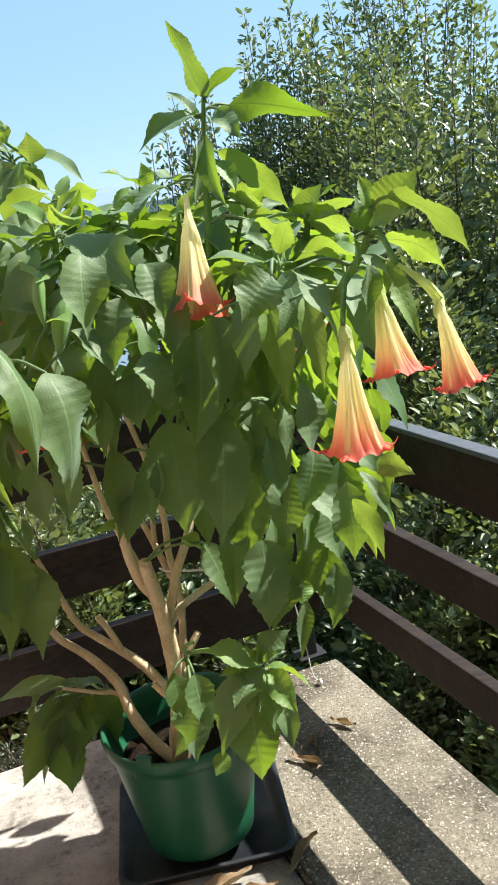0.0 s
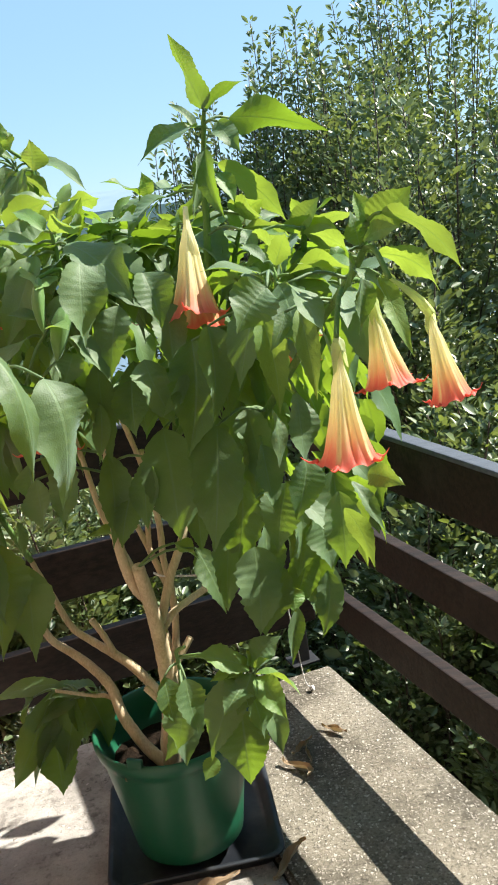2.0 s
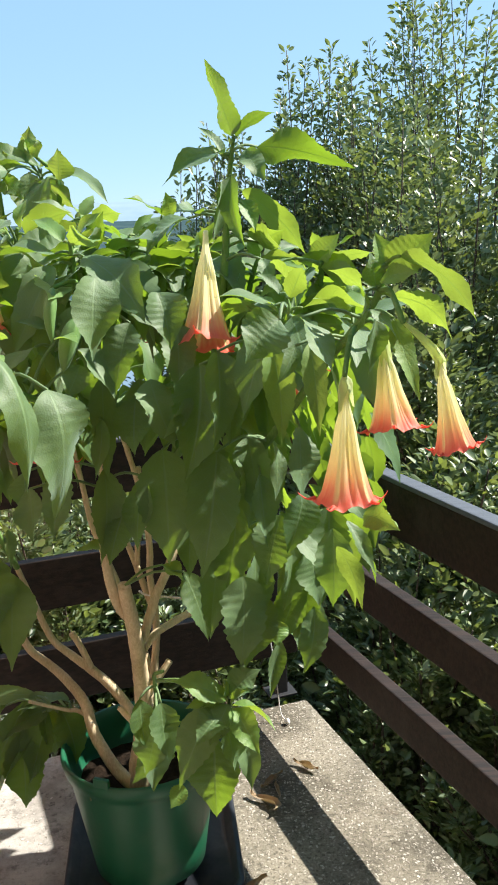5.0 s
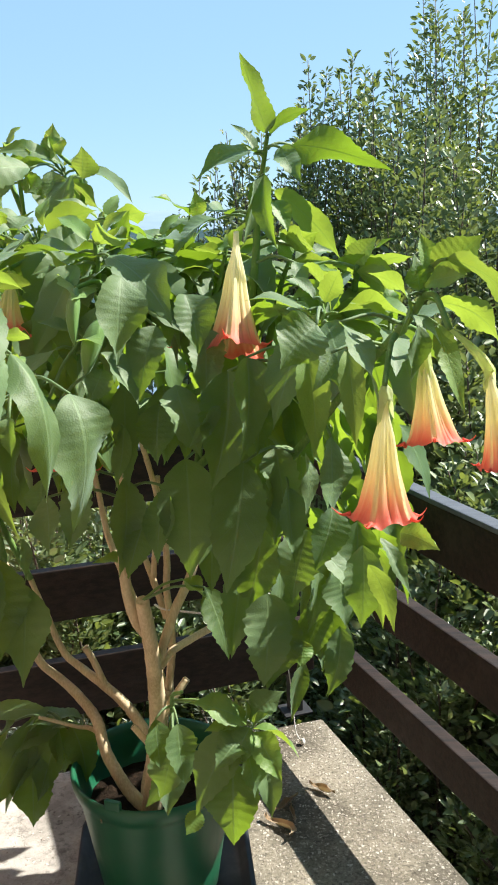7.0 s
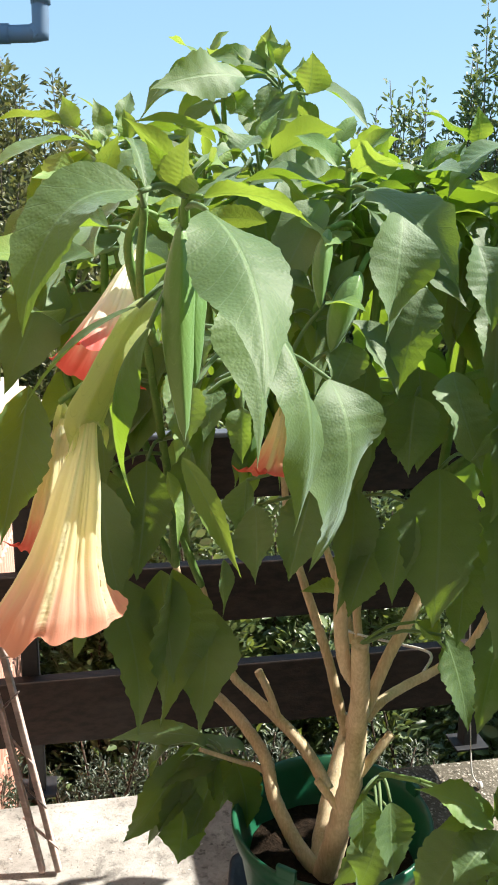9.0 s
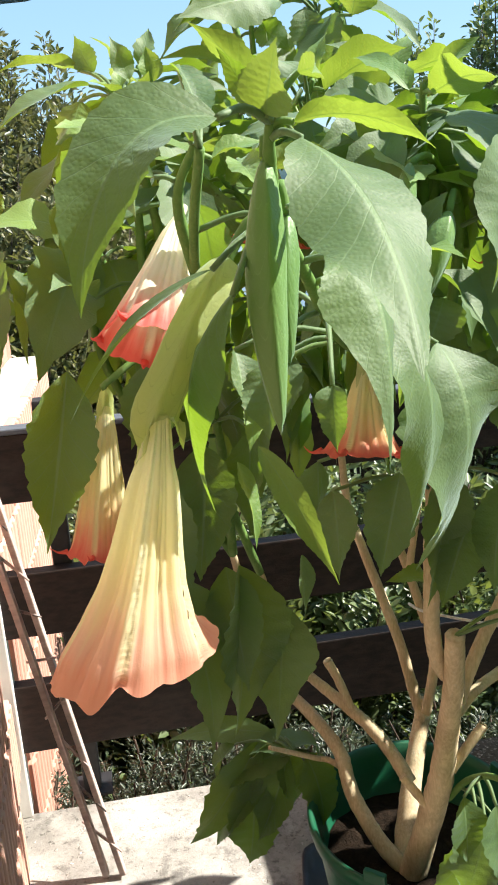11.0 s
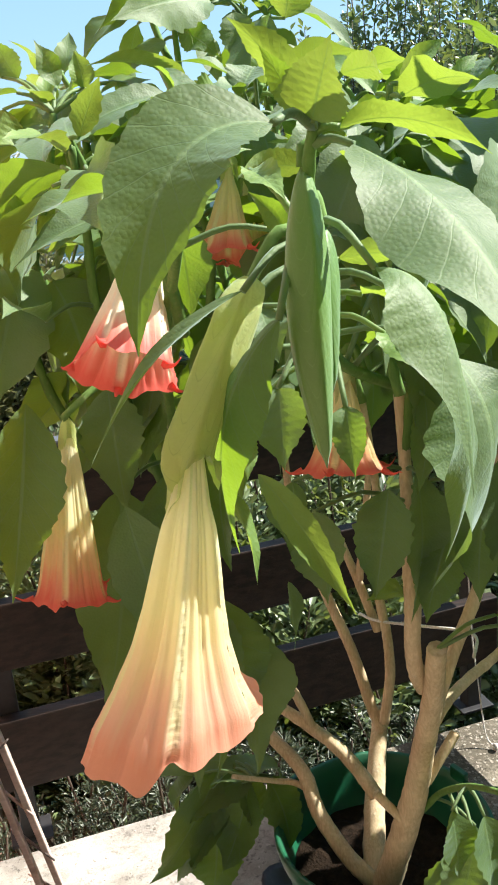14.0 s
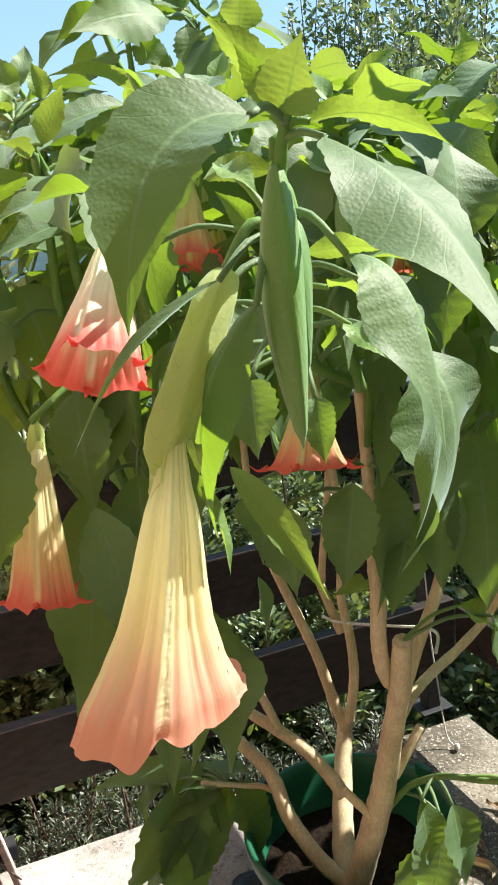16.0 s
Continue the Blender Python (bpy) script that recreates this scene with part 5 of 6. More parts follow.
leaf((0.153, 1.340, 1.185), (0.198, 1.300, 1.172), 0.050, 0.2, (0.1, 0.6, 0.7), young=True)
leaf((0.033, 1.680, 0.945), (0.036, 1.660, 0.787), 0.085, 0.08, (0.19, -0.66, 0.73))
leaf((0.071, 1.660, 0.885), (0.043, 1.630, 0.749), 0.055, 0.1, (0.5, -0.4, 0.6))
leaf((-0.061, 1.600, 0.954), (-0.072, 1.580, 0.791), 0.103, 0.08, (0.24, -0.64, 0.73))
leaf((-0.002, 1.600, 0.884), (-0.004, 1.580, 0.838), 0.043, 0.1, (0.1, 0.7, 0.6), young=True)
# low shoot beside the stems
leaf((-0.109, 1.520, 0.762), (-0.215, 1.490, 0.821), 0.052, 0.2, (0.1, -0.25, 1.0), young=True)
leaf((-0.103, 1.520, 0.763), (-0.038, 1.530, 0.819), 0.057, 0.12, (0.23, -0.60, 0.76))
leaf((-0.097, 1.520, 0.747), (-0.012, 1.470, 0.725), 0.044, 0.2, (0.1, -0.25, 1.0), young=True)
leaf((-0.117, 1.520, 0.736), (-0.094, 1.470, 0.634), 0.066, 0.15, (0.24, -0.57, 0.79))
leaf((-0.131, 1.530, 0.746), (-0.207, 1.490, 0.587), 0.085, 0.15, (0.27, -0.56, 0.78))
leaf((-0.093, 1.540, 0.692), (-0.068, 1.500, 0.574), 0.051, 0.12, (0.23, -0.56, 0.80))
leaf((-0.142, 1.570, 0.642), (-0.143, 1.530, 0.489), 0.100, 0.1, (0.25, -0.54, 0.80))
leaf((-0.270, 1.670, 0.645), (-0.283, 1.640, 0.473), 0.088, 0.1, (0.30, -0.55, 0.78))
leaf((-0.292, 1.600, 0.722), (-0.284, 1.585, 0.620), 0.058, 0.12, (0.1, -0.7, 0.6))
leaf((-0.249, 1.600, 0.712), (-0.237, 1.575, 0.594), 0.066, 0.12, (0.2, -0.7, 0.6))
leaf((-0.262, 1.610, 0.676), (-0.292, 1.590, 0.550), 0.078, 0.1, (0.0, -0.75, 0.6))
leaf((-0.240, 1.700, 0.608), (-0.337, 1.670, 0.474), 0.063, 0.1, (0.30, -0.55, 0.78))
leaf((-0.212, 1.570, 0.542), (-0.236, 1.540, 0.509), 0.035, 0.1, (0.28, -0.53, 0.80), young=True)
leaf((-0.120, 1.520, 0.761), (-0.184, 1.490, 0.762), 0.036, 0.15, (0.1, -0.25, 1.0), young=True)
leaf((-0.109, 1.520, 0.767), (-0.111, 1.530, 0.801), 0.027, 0.1, (0.25, -0.60, 0.76), young=True)
leaf((-0.098, 1.510, 0.760), (-0.067, 1.490, 0.795), 0.030, 0.1, (0.1, -0.25, 1.0), young=True)
leaf((-0.103, 1.500, 0.762), (-0.140, 1.460, 0.699), 0.050, 0.15, (0.25, -0.58, 0.78))
leaf((-0.093, 1.500, 0.753), (-0.044, 1.440, 0.693), 0.055, 0.2, (0.4, -0.4, 0.8), young=True)
leaf((-0.115, 1.500, 0.745), (-0.164, 1.440, 0.713), 0.059, 0.2, (-0.2, -0.5, 0.8))
# low shoot over the floor
leaf((-0.624, 1.980, 0.526), (-0.850, 2.000, 0.478), 0.050, 0.2, (0.1, -0.25, 1.0))
leaf((-0.655, 1.980, 0.510), (-0.824, 2.000, 0.219), 0.092, 0.2, (0.37, -0.49, 0.79))
leaf((-0.664, 1.960, 0.440), (-0.699, 2.010, 0.176), 0.096, 0.1, (0.35, -0.48, 0.80))
leaf((-0.613, 1.970, 0.483), (-0.600, 2.000, 0.341), 0.072, 0.25, (0.6, -0.3, 0.6))
leaf((-0.605, 1.980, 0.521), (-0.567, 2.040, 0.458), 0.049, 0.15, (0.1, -0.25, 1.0))
leaf((-0.699, 1.960, 0.512), (-0.741, 2.000, 0.370), 0.061, 0.2, (0.1, -0.25, 1.0))
leaf((-0.619, 1.960, 0.526), (-0.668, 2.000, 0.440), 0.050, 0.2, (0.1, -0.25, 1.0))
leaf((-0.649, 2.000, 0.449), (-0.663, 2.060, 0.215), 0.072, 0.1)
leaf((-0.543, 1.980, 0.506), (-0.669, 1.940, 0.511), 0.065, 0.2, (0.1, -0.25, 1.0))
leaf((-0.564, 1.960, 0.502), (-0.529, 1.940, 0.355), 0.083, 0.1, (0.25, -0.49, 0.84))
leaf((-0.598, 1.970, 0.488), (-0.670, 1.960, 0.280), 0.084, 0.1, (0.28, -0.48, 0.83))
leaf((-0.623, 1.980, 0.460), (-0.780, 2.000, 0.226), 0.072, 0.15, (0.30, -0.47, 0.83))
leaf((-0.588, 1.980, 0.493), (-0.766, 1.980, 0.386), 0.071, 0.2, (0.1, -0.25, 1.0))
# large shaded leaves of the left side
leaf((-0.586, 1.600, 1.064), (-0.592, 1.560, 0.820), 0.113, 0.08, (0.40, -0.57, 0.72))
leaf((-0.539, 1.650, 0.982), (-0.546, 1.600, 0.789), 0.092, 0.08, (0.37, -0.57, 0.74))
leaf((-0.669, 1.550, 1.065), (-0.602, 1.500, 0.846), 0.091, 0.08, (0.43, -0.55, 0.72))
leaf((-0.659, 1.500, 1.229), (-0.618, 1.460, 1.059), 0.075, 0.08, (0.46, -0.60, 0.66))
leaf((-0.622, 1.600, 1.229), (-0.628, 1.550, 1.063), 0.082, 0.08, (0.44, -0.62, 0.65))
leaf((-0.560, 1.620, 1.244), (-0.563, 1.600, 1.094), 0.072, 0.08)
leaf((-0.476, 1.600, 1.209), (-0.479, 1.580, 1.106), 0.055, 0.08)
leaf((-0.503, 1.350, 1.310), (-0.425, 1.300, 1.192), 0.029, 0.12, (0.40, -0.64, 0.65), young=True)
leaf((-0.487, 1.500, 1.128), (-0.482, 1.480, 1.050), 0.026, 0.1, (0.6, -0.4, 0.6))
leaf((-0.472, 1.130, 1.483), (-0.522, 1.205, 1.298), 0.040, 0.1, (-0.55, -0.65, 0.5), via=(-0.514, 1.150, 1.412), fold=-0.5)
leaf((-0.479, 1.300, 1.399), (-0.478, 1.270, 1.340), 0.044, 0.08)
leaf((-0.426, 1.300, 1.381), (-0.422, 1.280, 1.327), 0.031, 0.08)
leaf((-0.750, 1.500, 1.352), (-0.786, 1.460, 1.140), 0.077, 0.08, (0.44, -0.62, 0.65))
leaf((-0.690, 1.620, 1.204), (-0.728, 1.550, 0.921), 0.110, 0.06, (0.36, -0.58, 0.73))
leaf((-0.683, 1.600, 1.338), (-0.668, 1.550, 1.204), 0.070, 0.08, (0.37, -0.67, 0.64))
leaf((-0.604, 1.600, 1.061), (-0.572, 1.550, 0.905), 0.076, 0.08, (0.27, -0.57, 0.78))
leaf((-0.535, 1.400, 1.277), (-0.512, 1.360, 1.197), 0.022, 0.12, (0.26, -0.65, 0.72), young=True)
leaf((-0.516, 1.400, 1.341), (-0.512, 1.360, 1.302), 0.020, 0.12, (0.26, -0.70, 0.67), young=True)
leaf((-0.526, 1.380, 1.397), (-0.509, 1.340, 1.335), 0.039, 0.1, (0.27, -0.72, 0.64))
leaf((-0.481, 1.420, 1.385), (-0.486, 1.380, 1.320), 0.034, 0.1, (0.23, -0.73, 0.65))
leaf((-0.318, 1.600, 1.305), (-0.333, 1.560, 1.196), 0.035, 0.1, (0.10, -0.72, 0.69))
leaf((-0.284, 1.620, 1.139), (-0.324, 1.580, 1.020), 0.065, 0.08, (0.08, -0.64, 0.77))
leaf((-0.241, 1.600, 1.189), (-0.263, 1.560, 1.054), 0.064, 0.08, (0.04, -0.65, 0.76))
leaf((-0.343, 1.640, 1.036), (-0.393, 1.600, 1.047), 0.029, 0.15, (0.13, -0.62, 0.77), young=True)
# the shoot nearest the house
leaf((-0.468, 1.100, 1.590), (-0.541, 1.030, 1.491), 0.064, 0.08, (0.12, -0.62, 0.85), via=(-0.519, 1.065, 1.571))
leaf((-0.446, 1.140, 1.592), (-0.435, 1.120, 1.632), 0.040, 0.1, (0.20, -0.89, 0.41), young=True)
leaf((-0.452, 1.150, 1.595), (-0.489, 1.130, 1.647), 0.023, 0.22, (0.15, 0.7, 0.7), young=True)
leaf((-0.455, 1.150, 1.598), (-0.472, 1.130, 1.631), 0.016, 0.1, (0.24, -0.88, 0.40))
leaf((-0.428, 1.160, 1.616), (-0.410, 1.100, 1.611), 0.020, 0.2, (0.15, 0.7, 0.7), young=True)
leaf((-0.424, 1.135, 1.577), (-0.352, 0.990, 1.457), 0.074, 0.1, (0.5, -0.5, 0.78), via=(-0.376, 1.070, 1.531), fold=-0.3)
leaf((-0.414, 1.140, 1.508), (-0.364, 1.070, 1.390), 0.060, 0.1, (0.72, -0.42, 0.62), via=(-0.377, 1.115, 1.480), fold=-0.55)
leaf((-0.394, 1.235, 1.482), (-0.362, 1.230, 1.272), 0.070, 0.1, (0.78, -0.48, 0.5), via=(-0.345, 1.205, 1.400), fold=-0.4)
leaf((-0.338, 1.315, 1.412), (-0.356, 1.340, 1.188), 0.104, 0.1, (0.7, -0.62, 0.5), via=(-0.312, 1.285, 1.325), fold=-0.2)
leaf((-0.274, 1.440, 1.573), (-0.285, 1.415, 1.437), 0.084, 0.1, (0.55, -0.5, 0.7), via=(-0.276, 1.405, 1.512))
leaf((-0.430, 1.150, 1.587), (-0.342, 1.160, 1.569), 0.024, 0.28, (0.15, 0.7, 0.7), young=True)
leaf((-0.494, 1.170, 1.496), (-0.599, 1.140, 1.394), 0.016, 0.16, (0.1, -0.25, 1.0))
leaf((-0.506, 1.200, 1.467), (-0.533, 1.160, 1.391), 0.020, 0.16, (0.29, -0.73, 0.62))
leaf((-0.409, 1.300, 1.470), (-0.381, 1.250, 1.458), 0.022, 0.2, (0.15, 0.7, 0.7), young=True)
leaf((-0.393, 1.300, 1.438), (-0.370, 1.250, 1.418), 0.029, 0.15, (0.11, -0.77, 0.63), young=True)
leaf((-0.426, 1.300, 1.498), (-0.367, 1.250, 1.501), 0.021, 0.22, (0.15, 0.7, 0.7), young=True)
leaf((-0.487, 1.250, 1.568), (-0.463, 1.200, 1.549), 0.024, 0.1, (0.25, -0.84, 0.48), young=True)
leaf((-0.467, 1.400, 1.515), (-0.493, 1.360, 1.551), 0.025, 0.1, (0.25, -0.83, 0.50))
leaf((-0.493, 1.380, 1.455), (-0.477, 1.340, 1.413), 0.035, 0.1, (0.24, -0.77, 0.59))
leaf((-0.358, 1.500, 1.472), (-0.324, 1.500, 1.529), 0.035, 0.1)
leaf((-0.615, 1.650, 1.531), (-0.757, 1.550, 1.487), 0.039, 0.2, (0.1, -0.25, 1.0))
leaf((-0.586, 1.900, 1.686), (-0.704, 1.800, 1.706), 0.058, 0.22, (0.15, 0.7, 0.7), young=True)
leaf((-0.600, 1.800, 1.665), (-0.756, 1.700, 1.605), 0.050, 0.2, (0.1, -0.25, 1.0))
leaf((-0.648, 1.900, 1.691), (-0.662, 1.850, 1.639), 0.067, 0.12, (0.38, -0.84, 0.40), young=True)
leaf((-0.697, 1.750, 1.564), (-0.749, 1.700, 1.468), 0.066, 0.12)
leaf((-0.695, 1.750, 1.473), (-0.743, 1.700, 1.412), 0.066, 0.12)
leaf((-0.744, 1.600, 1.422), (-0.761, 1.500, 1.446), 0.043, 0.2, (0.1, -0.25, 1.0))
leaf((-0.503, 1.700, 1.656), (-0.554, 1.600, 1.635), 0.028, 0.2, (0.1, -0.25, 1.0))
leaf((-0.545, 1.850, 1.678), (-0.563, 1.820, 1.650), 0.041, 0.1, (0.31, -0.86, 0.40), young=True)
leaf((-0.488, 1.700, 1.679), (-0.509, 1.660, 1.641), 0.050, 0.15, (0.27, -0.87, 0.40))
leaf((-0.541, 2.060, 1.823), (-0.489, 2.040, 1.855), 0.052, 0.12, (0.42, -0.84, 0.35))
leaf((-0.509, 2.060, 1.808), (-0.639, 2.000, 1.834), 0.049, 0.2, (0.1, -0.25, 1.0))
leaf((-0.479, 2.060, 1.793), (-0.454, 2.050, 1.831), 0.064, 0.05, (0.39, -0.85, 0.36), young=True)
leaf((-0.616, 2.100, 1.823), (-0.736, 2.040, 1.780), 0.051, 0.25, (0.1, -0.25, 1.0))
leaf((-0.606, 2.100, 1.781), (-0.547, 2.060, 1.736), 0.046, 0.15, (0.44, -0.82, 0.38))
leaf((-0.634, 2.100, 1.771), (-0.691, 2.060, 1.720), 0.042, 0.2, (0.1, -0.25, 1.0))
leaf((-0.491, 2.050, 1.761), (-0.411, 2.000, 1.688), 0.063, 0.2, (0.15, 0.7, 0.7), young=True)
leaf((-0.525, 1.980, 1.685), (-0.390, 1.900, 1.649), 0.074, 0.15, (0.1, -0.25, 1.0))
leaf((-0.379, 1.750, 1.631), (-0.488, 1.650, 1.610), 0.054, 0.2, (0.1, -0.25, 1.0))
leaf((-0.358, 1.720, 1.613), (-0.469, 1.620, 1.578), 0.062, 0.18, (0.1, -0.25, 1.0))
leaf((-0.435, 1.500, 1.565), (-0.506, 1.420, 1.564), 0.037, 0.25, (0.15, 0.7, 0.7), young=True)
leaf((-0.553, 1.350, 1.648), (-0.524, 1.300, 1.592), 0.036, 0.1, (0.52, -0.74, 0.42))
leaf((-0.535, 1.350, 1.605), (-0.563, 1.300, 1.598), 0.033, 0.2, (0.1, -0.25, 1.0))
leaf((-0.349, 1.720, 1.613), (-0.301, 1.700, 1.687), 0.040, 0.12, (0.33, -0.84, 0.43))
leaf((-0.197, 1.840, 1.680), (-0.224, 1.800, 1.590), 0.059, 0.3, (-0.4, -0.3, 0.8))
# leaves of the far left shoots
leaf((-0.545, 1.94, 1.79), (-0.659, 1.783, 1.757), 0.07, 0.1, (-0.1, -0.75, 0.65))
leaf((-0.50, 2.06, 1.80), (-0.665, 2.10, 1.80), 0.06, 0.25, (0.0, -0.4, 1.0))
leaf((-0.446, 1.975, 1.768), (-0.438, 1.962, 1.832), 0.062, 0.05, (0.25, 0.8, 0.3), young=True)
leaf((-0.52, 2.02, 1.79), (-0.50, 2.0, 1.70), 0.05, 0.1, (0.2, -0.8, 0.3))
leaf((-0.55, 2.08, 1.83), (-0.53, 2.1, 1.90), 0.05, 0.1, (0.2, 0.7, 0.3), young=True)
leaf((-0.906, 1.600, 1.510), (-0.862, 1.550, 1.339), 0.085, 0.12, (0.2, -0.7, 0.7))
leaf((-0.885, 1.750, 1.515), (-0.952, 1.700, 1.476), 0.052, 0.2, (0.1, -0.25, 1.0))
leaf((-0.923, 1.750, 1.521), (-0.947, 1.750, 1.568), 0.030, 0.1, (0.61, -0.67, 0.43), young=True)
leaf((-0.912, 1.700, 1.462), (-0.835, 1.660, 1.360), 0.039, 0.14, (0.57, -0.65, 0.50))
leaf((-0.884, 1.800, 1.490), (-0.800, 1.750, 1.430), 0.047, 0.2, (0.1, -0.25, 1.0))
leaf((-0.902, 1.780, 1.499), (-0.820, 1.720, 1.485), 0.041, 0.15, (0.57, -0.68, 0.46))
leaf((-0.998, 1.800, 1.409), (-0.891, 1.740, 1.382), 0.059, 0.15, (0.58, -0.64, 0.50))
leaf((-0.902, 1.850, 1.405), (-0.971, 1.800, 1.373), 0.058, 0.15, (0.57, -0.65, 0.50))
leaf((-0.826, 1.850, 1.711), (-0.926, 1.800, 1.717), 0.049, 0.18, (0.15, 0.7, 0.7), young=True)
leaf((-0.794, 1.800, 1.685), (-0.912, 1.700, 1.616), 0.050, 0.2, (-0.2, -0.4, 0.8))
leaf((-0.829, 1.850, 1.671), (-0.853, 1.800, 1.608), 0.067, 0.12, (0.2, 0.7, 0.4), young=True)
leaf((-0.804, 1.850, 1.706), (-0.828, 1.850, 1.759), 0.036, 0.1, (0.56, -0.75, 0.34))
leaf((-0.754, 1.850, 1.693), (-0.776, 1.850, 1.752), 0.032, 0.1, (0.54, -0.77, 0.35))
leaf((-0.718, 1.850, 1.688), (-0.725, 1.850, 1.735), 0.036, 0.1, (0.51, -0.78, 0.36), young=True)
# flowers
trumpet((-0.103, 1.628, 1.640), (-0.108, 1.545, 1.432), 0.096, spin=0.3, sheath=0.0)
trumpet((0.116, 1.280, 1.408), (0.113, 1.260, 1.222), 0.086, spin=0.6, sheath=0.1)
trumpet((0.186, 1.400, 1.462), (0.202, 1.380, 1.306), 0.080, spin=0.2, sheath=0.42)
trumpet((0.238, 1.200, 1.458), (0.260, 1.180, 1.318), 0.056, spin=0.9, sheath=0.12, stem=(0.194, 1.240, 1.500))
trumpet((-0.531, 1.150, 1.424), (-0.566, 1.115, 1.210), 0.103, PETAL_PEACH, lean=(0.03, 0, 0.0), spin=0.0, sheath=0.14, tails=0.15, flare=0.45, lift=(0.36, 0.1, 0.0), shape=SHOULDERED, wing=(0.62, 0.52, 0.0), notch=(0.12, -1, 0), pod=1.2, stem=(-0.488, 1.200, 1.497), bend=(-0.503, 1.180, 1.474))
trumpet((-0.602, 1.520, 1.528), (-0.623, 1.410, 1.392), 0.098, PETAL_CREAM, spin=0.4, sheath=0.0, flare=0.6, tails=0.5, bell=0.72)
trumpet((-0.718, 1.530, 1.313), (-0.732, 1.500, 1.114), 0.076, spin=0.1, sheath=0.08, bell=0.6)
trumpet((-0.410, 1.560, 1.360), (-0.415, 1.540, 1.236), 0.088, spin=0.5, sheath=0.22)
trumpet((-0.525, 1.690, 1.580), (-0.535, 1.660, 1.470), 0.076, spin=0.7, sheath=0.1)
trumpet((-0.214, 1.920, 1.625), (-0.191, 1.900, 1.479), 0.063, PETAL_CREAM, spin=0.2, sheath=0.15)
trumpet((-0.508, 1.800, 1.555), (-0.507, 1.780, 1.446), 0.070, spin=0.2, sheath=0.15)
trumpet((-0.226, 1.900, 1.503), (-0.223, 1.880, 1.411), 0.058, spin=0.5, sheath=0.2)
trumpet((0.172, 1.700, 1.455), (0.163, 1.700, 1.356), 0.064, spin=0.5, sheath=0.2)
trumpet((0.078, 1.750, 1.407), (0.068, 1.740, 1.306), 0.061, spin=0.1, sheath=0.2)
# buds
bud((-0.452, 1.165, 1.567), (-0.448, 1.150, 1.382), 0.029)
bud((-0.441, 1.180, 1.530), (-0.441, 1.162, 1.430), 0.023)
bud((-0.361, 1.500, 1.558), (-0.366, 1.480, 1.464), 0.023)
bud((-0.322, 1.500, 1.509), (-0.352, 1.480, 1.414), 0.035)
# shoots of the crown
shoot((-0.649, 2.120, 1.862), (-0.610, 2.103, 1.692), 7, 0.13, 1)
shoot((-0.510, 2.040, 1.830), (-0.472, 2.030, 1.660), 7, 0.13, 2)
shoot((-0.613, 1.950, 1.663), (-0.583, 1.975, 1.493), 9, 0.14, 3)
shoot((-0.546, 1.360, 1.586), (-0.574, 1.490, 1.416), 5, 0.09, 4)
shoot((-0.769, 1.950, 1.721), (-0.741, 1.932, 1.551), 9, 0.15, 5)
shoot((-0.347, 1.700, 1.617), (-0.344, 1.690, 1.447), 10, 0.15, 6)
shoot((-0.213, 1.840, 1.622), (-0.210, 1.810, 1.452), 10, 0.15, 7)
shoot((-0.121, 1.800, 1.600), (-0.141, 1.780, 1.430), 9, 0.15, 8)
shoot((-0.293, 1.950, 1.589), (-0.309, 1.962, 1.419), 9, 0.15, 9)
shoot((-0.688, 1.600, 1.615), (-0.673, 1.688, 1.445), 9, 0.15, 10)
shoot((-0.761, 1.850, 1.668), (-0.735, 1.857, 1.498), 9, 0.15, 11)
shoot((-0.347, 1.600, 1.640), (-0.345, 1.615, 1.470), 9, 0.16, 12)
shoot((-0.262, 1.750, 1.640), (-0.247, 1.742, 1.470), 9, 0.16, 13)
shoot((-0.358, 1.500, 1.494), (-0.353, 1.540, 1.324), 7, 0.09, 14)
shoot((-0.599, 1.700, 1.557), (-0.573, 1.787, 1.387), 10, 0.16, 15)
shoot((-0.785, 1.700, 1.512), (-0.746, 1.762, 1.342), 9, 0.16, 16)
shoot((-0.009, 1.750, 1.593), (-0.057, 1.742, 1.423), 10, 0.14, 17)
shoot((0.107, 1.650, 1.585), (0.057, 1.672, 1.415), 10, 0.14, 18)
shoot((-0.130, 1.750, 1.614), (-0.181, 1.728, 1.444), 10, 0.14, 19)
shoot((-0.388, 1.900, 1.686), (-0.376, 1.840, 1.516), 10, 0.15, 20)
shoot((-0.274, 1.850, 1.613), (-0.291, 1.802, 1.443), 10, 0.15, 21)
shoot((0.037, 1.500, 1.528), (-0.023, 1.555, 1.358), 10, 0.15, 22)
shoot((0.150, 1.500, 1.499), (0.089, 1.560, 1.329), 9, 0.15, 23)
shoot((-0.390, 1.600, 1.578), (-0.449, 1.688, 1.408), 10, 0.16, 24)
shoot((-0.482, 1.750, 1.665), (-0.518, 1.800, 1.495), 9, 0.16, 25)


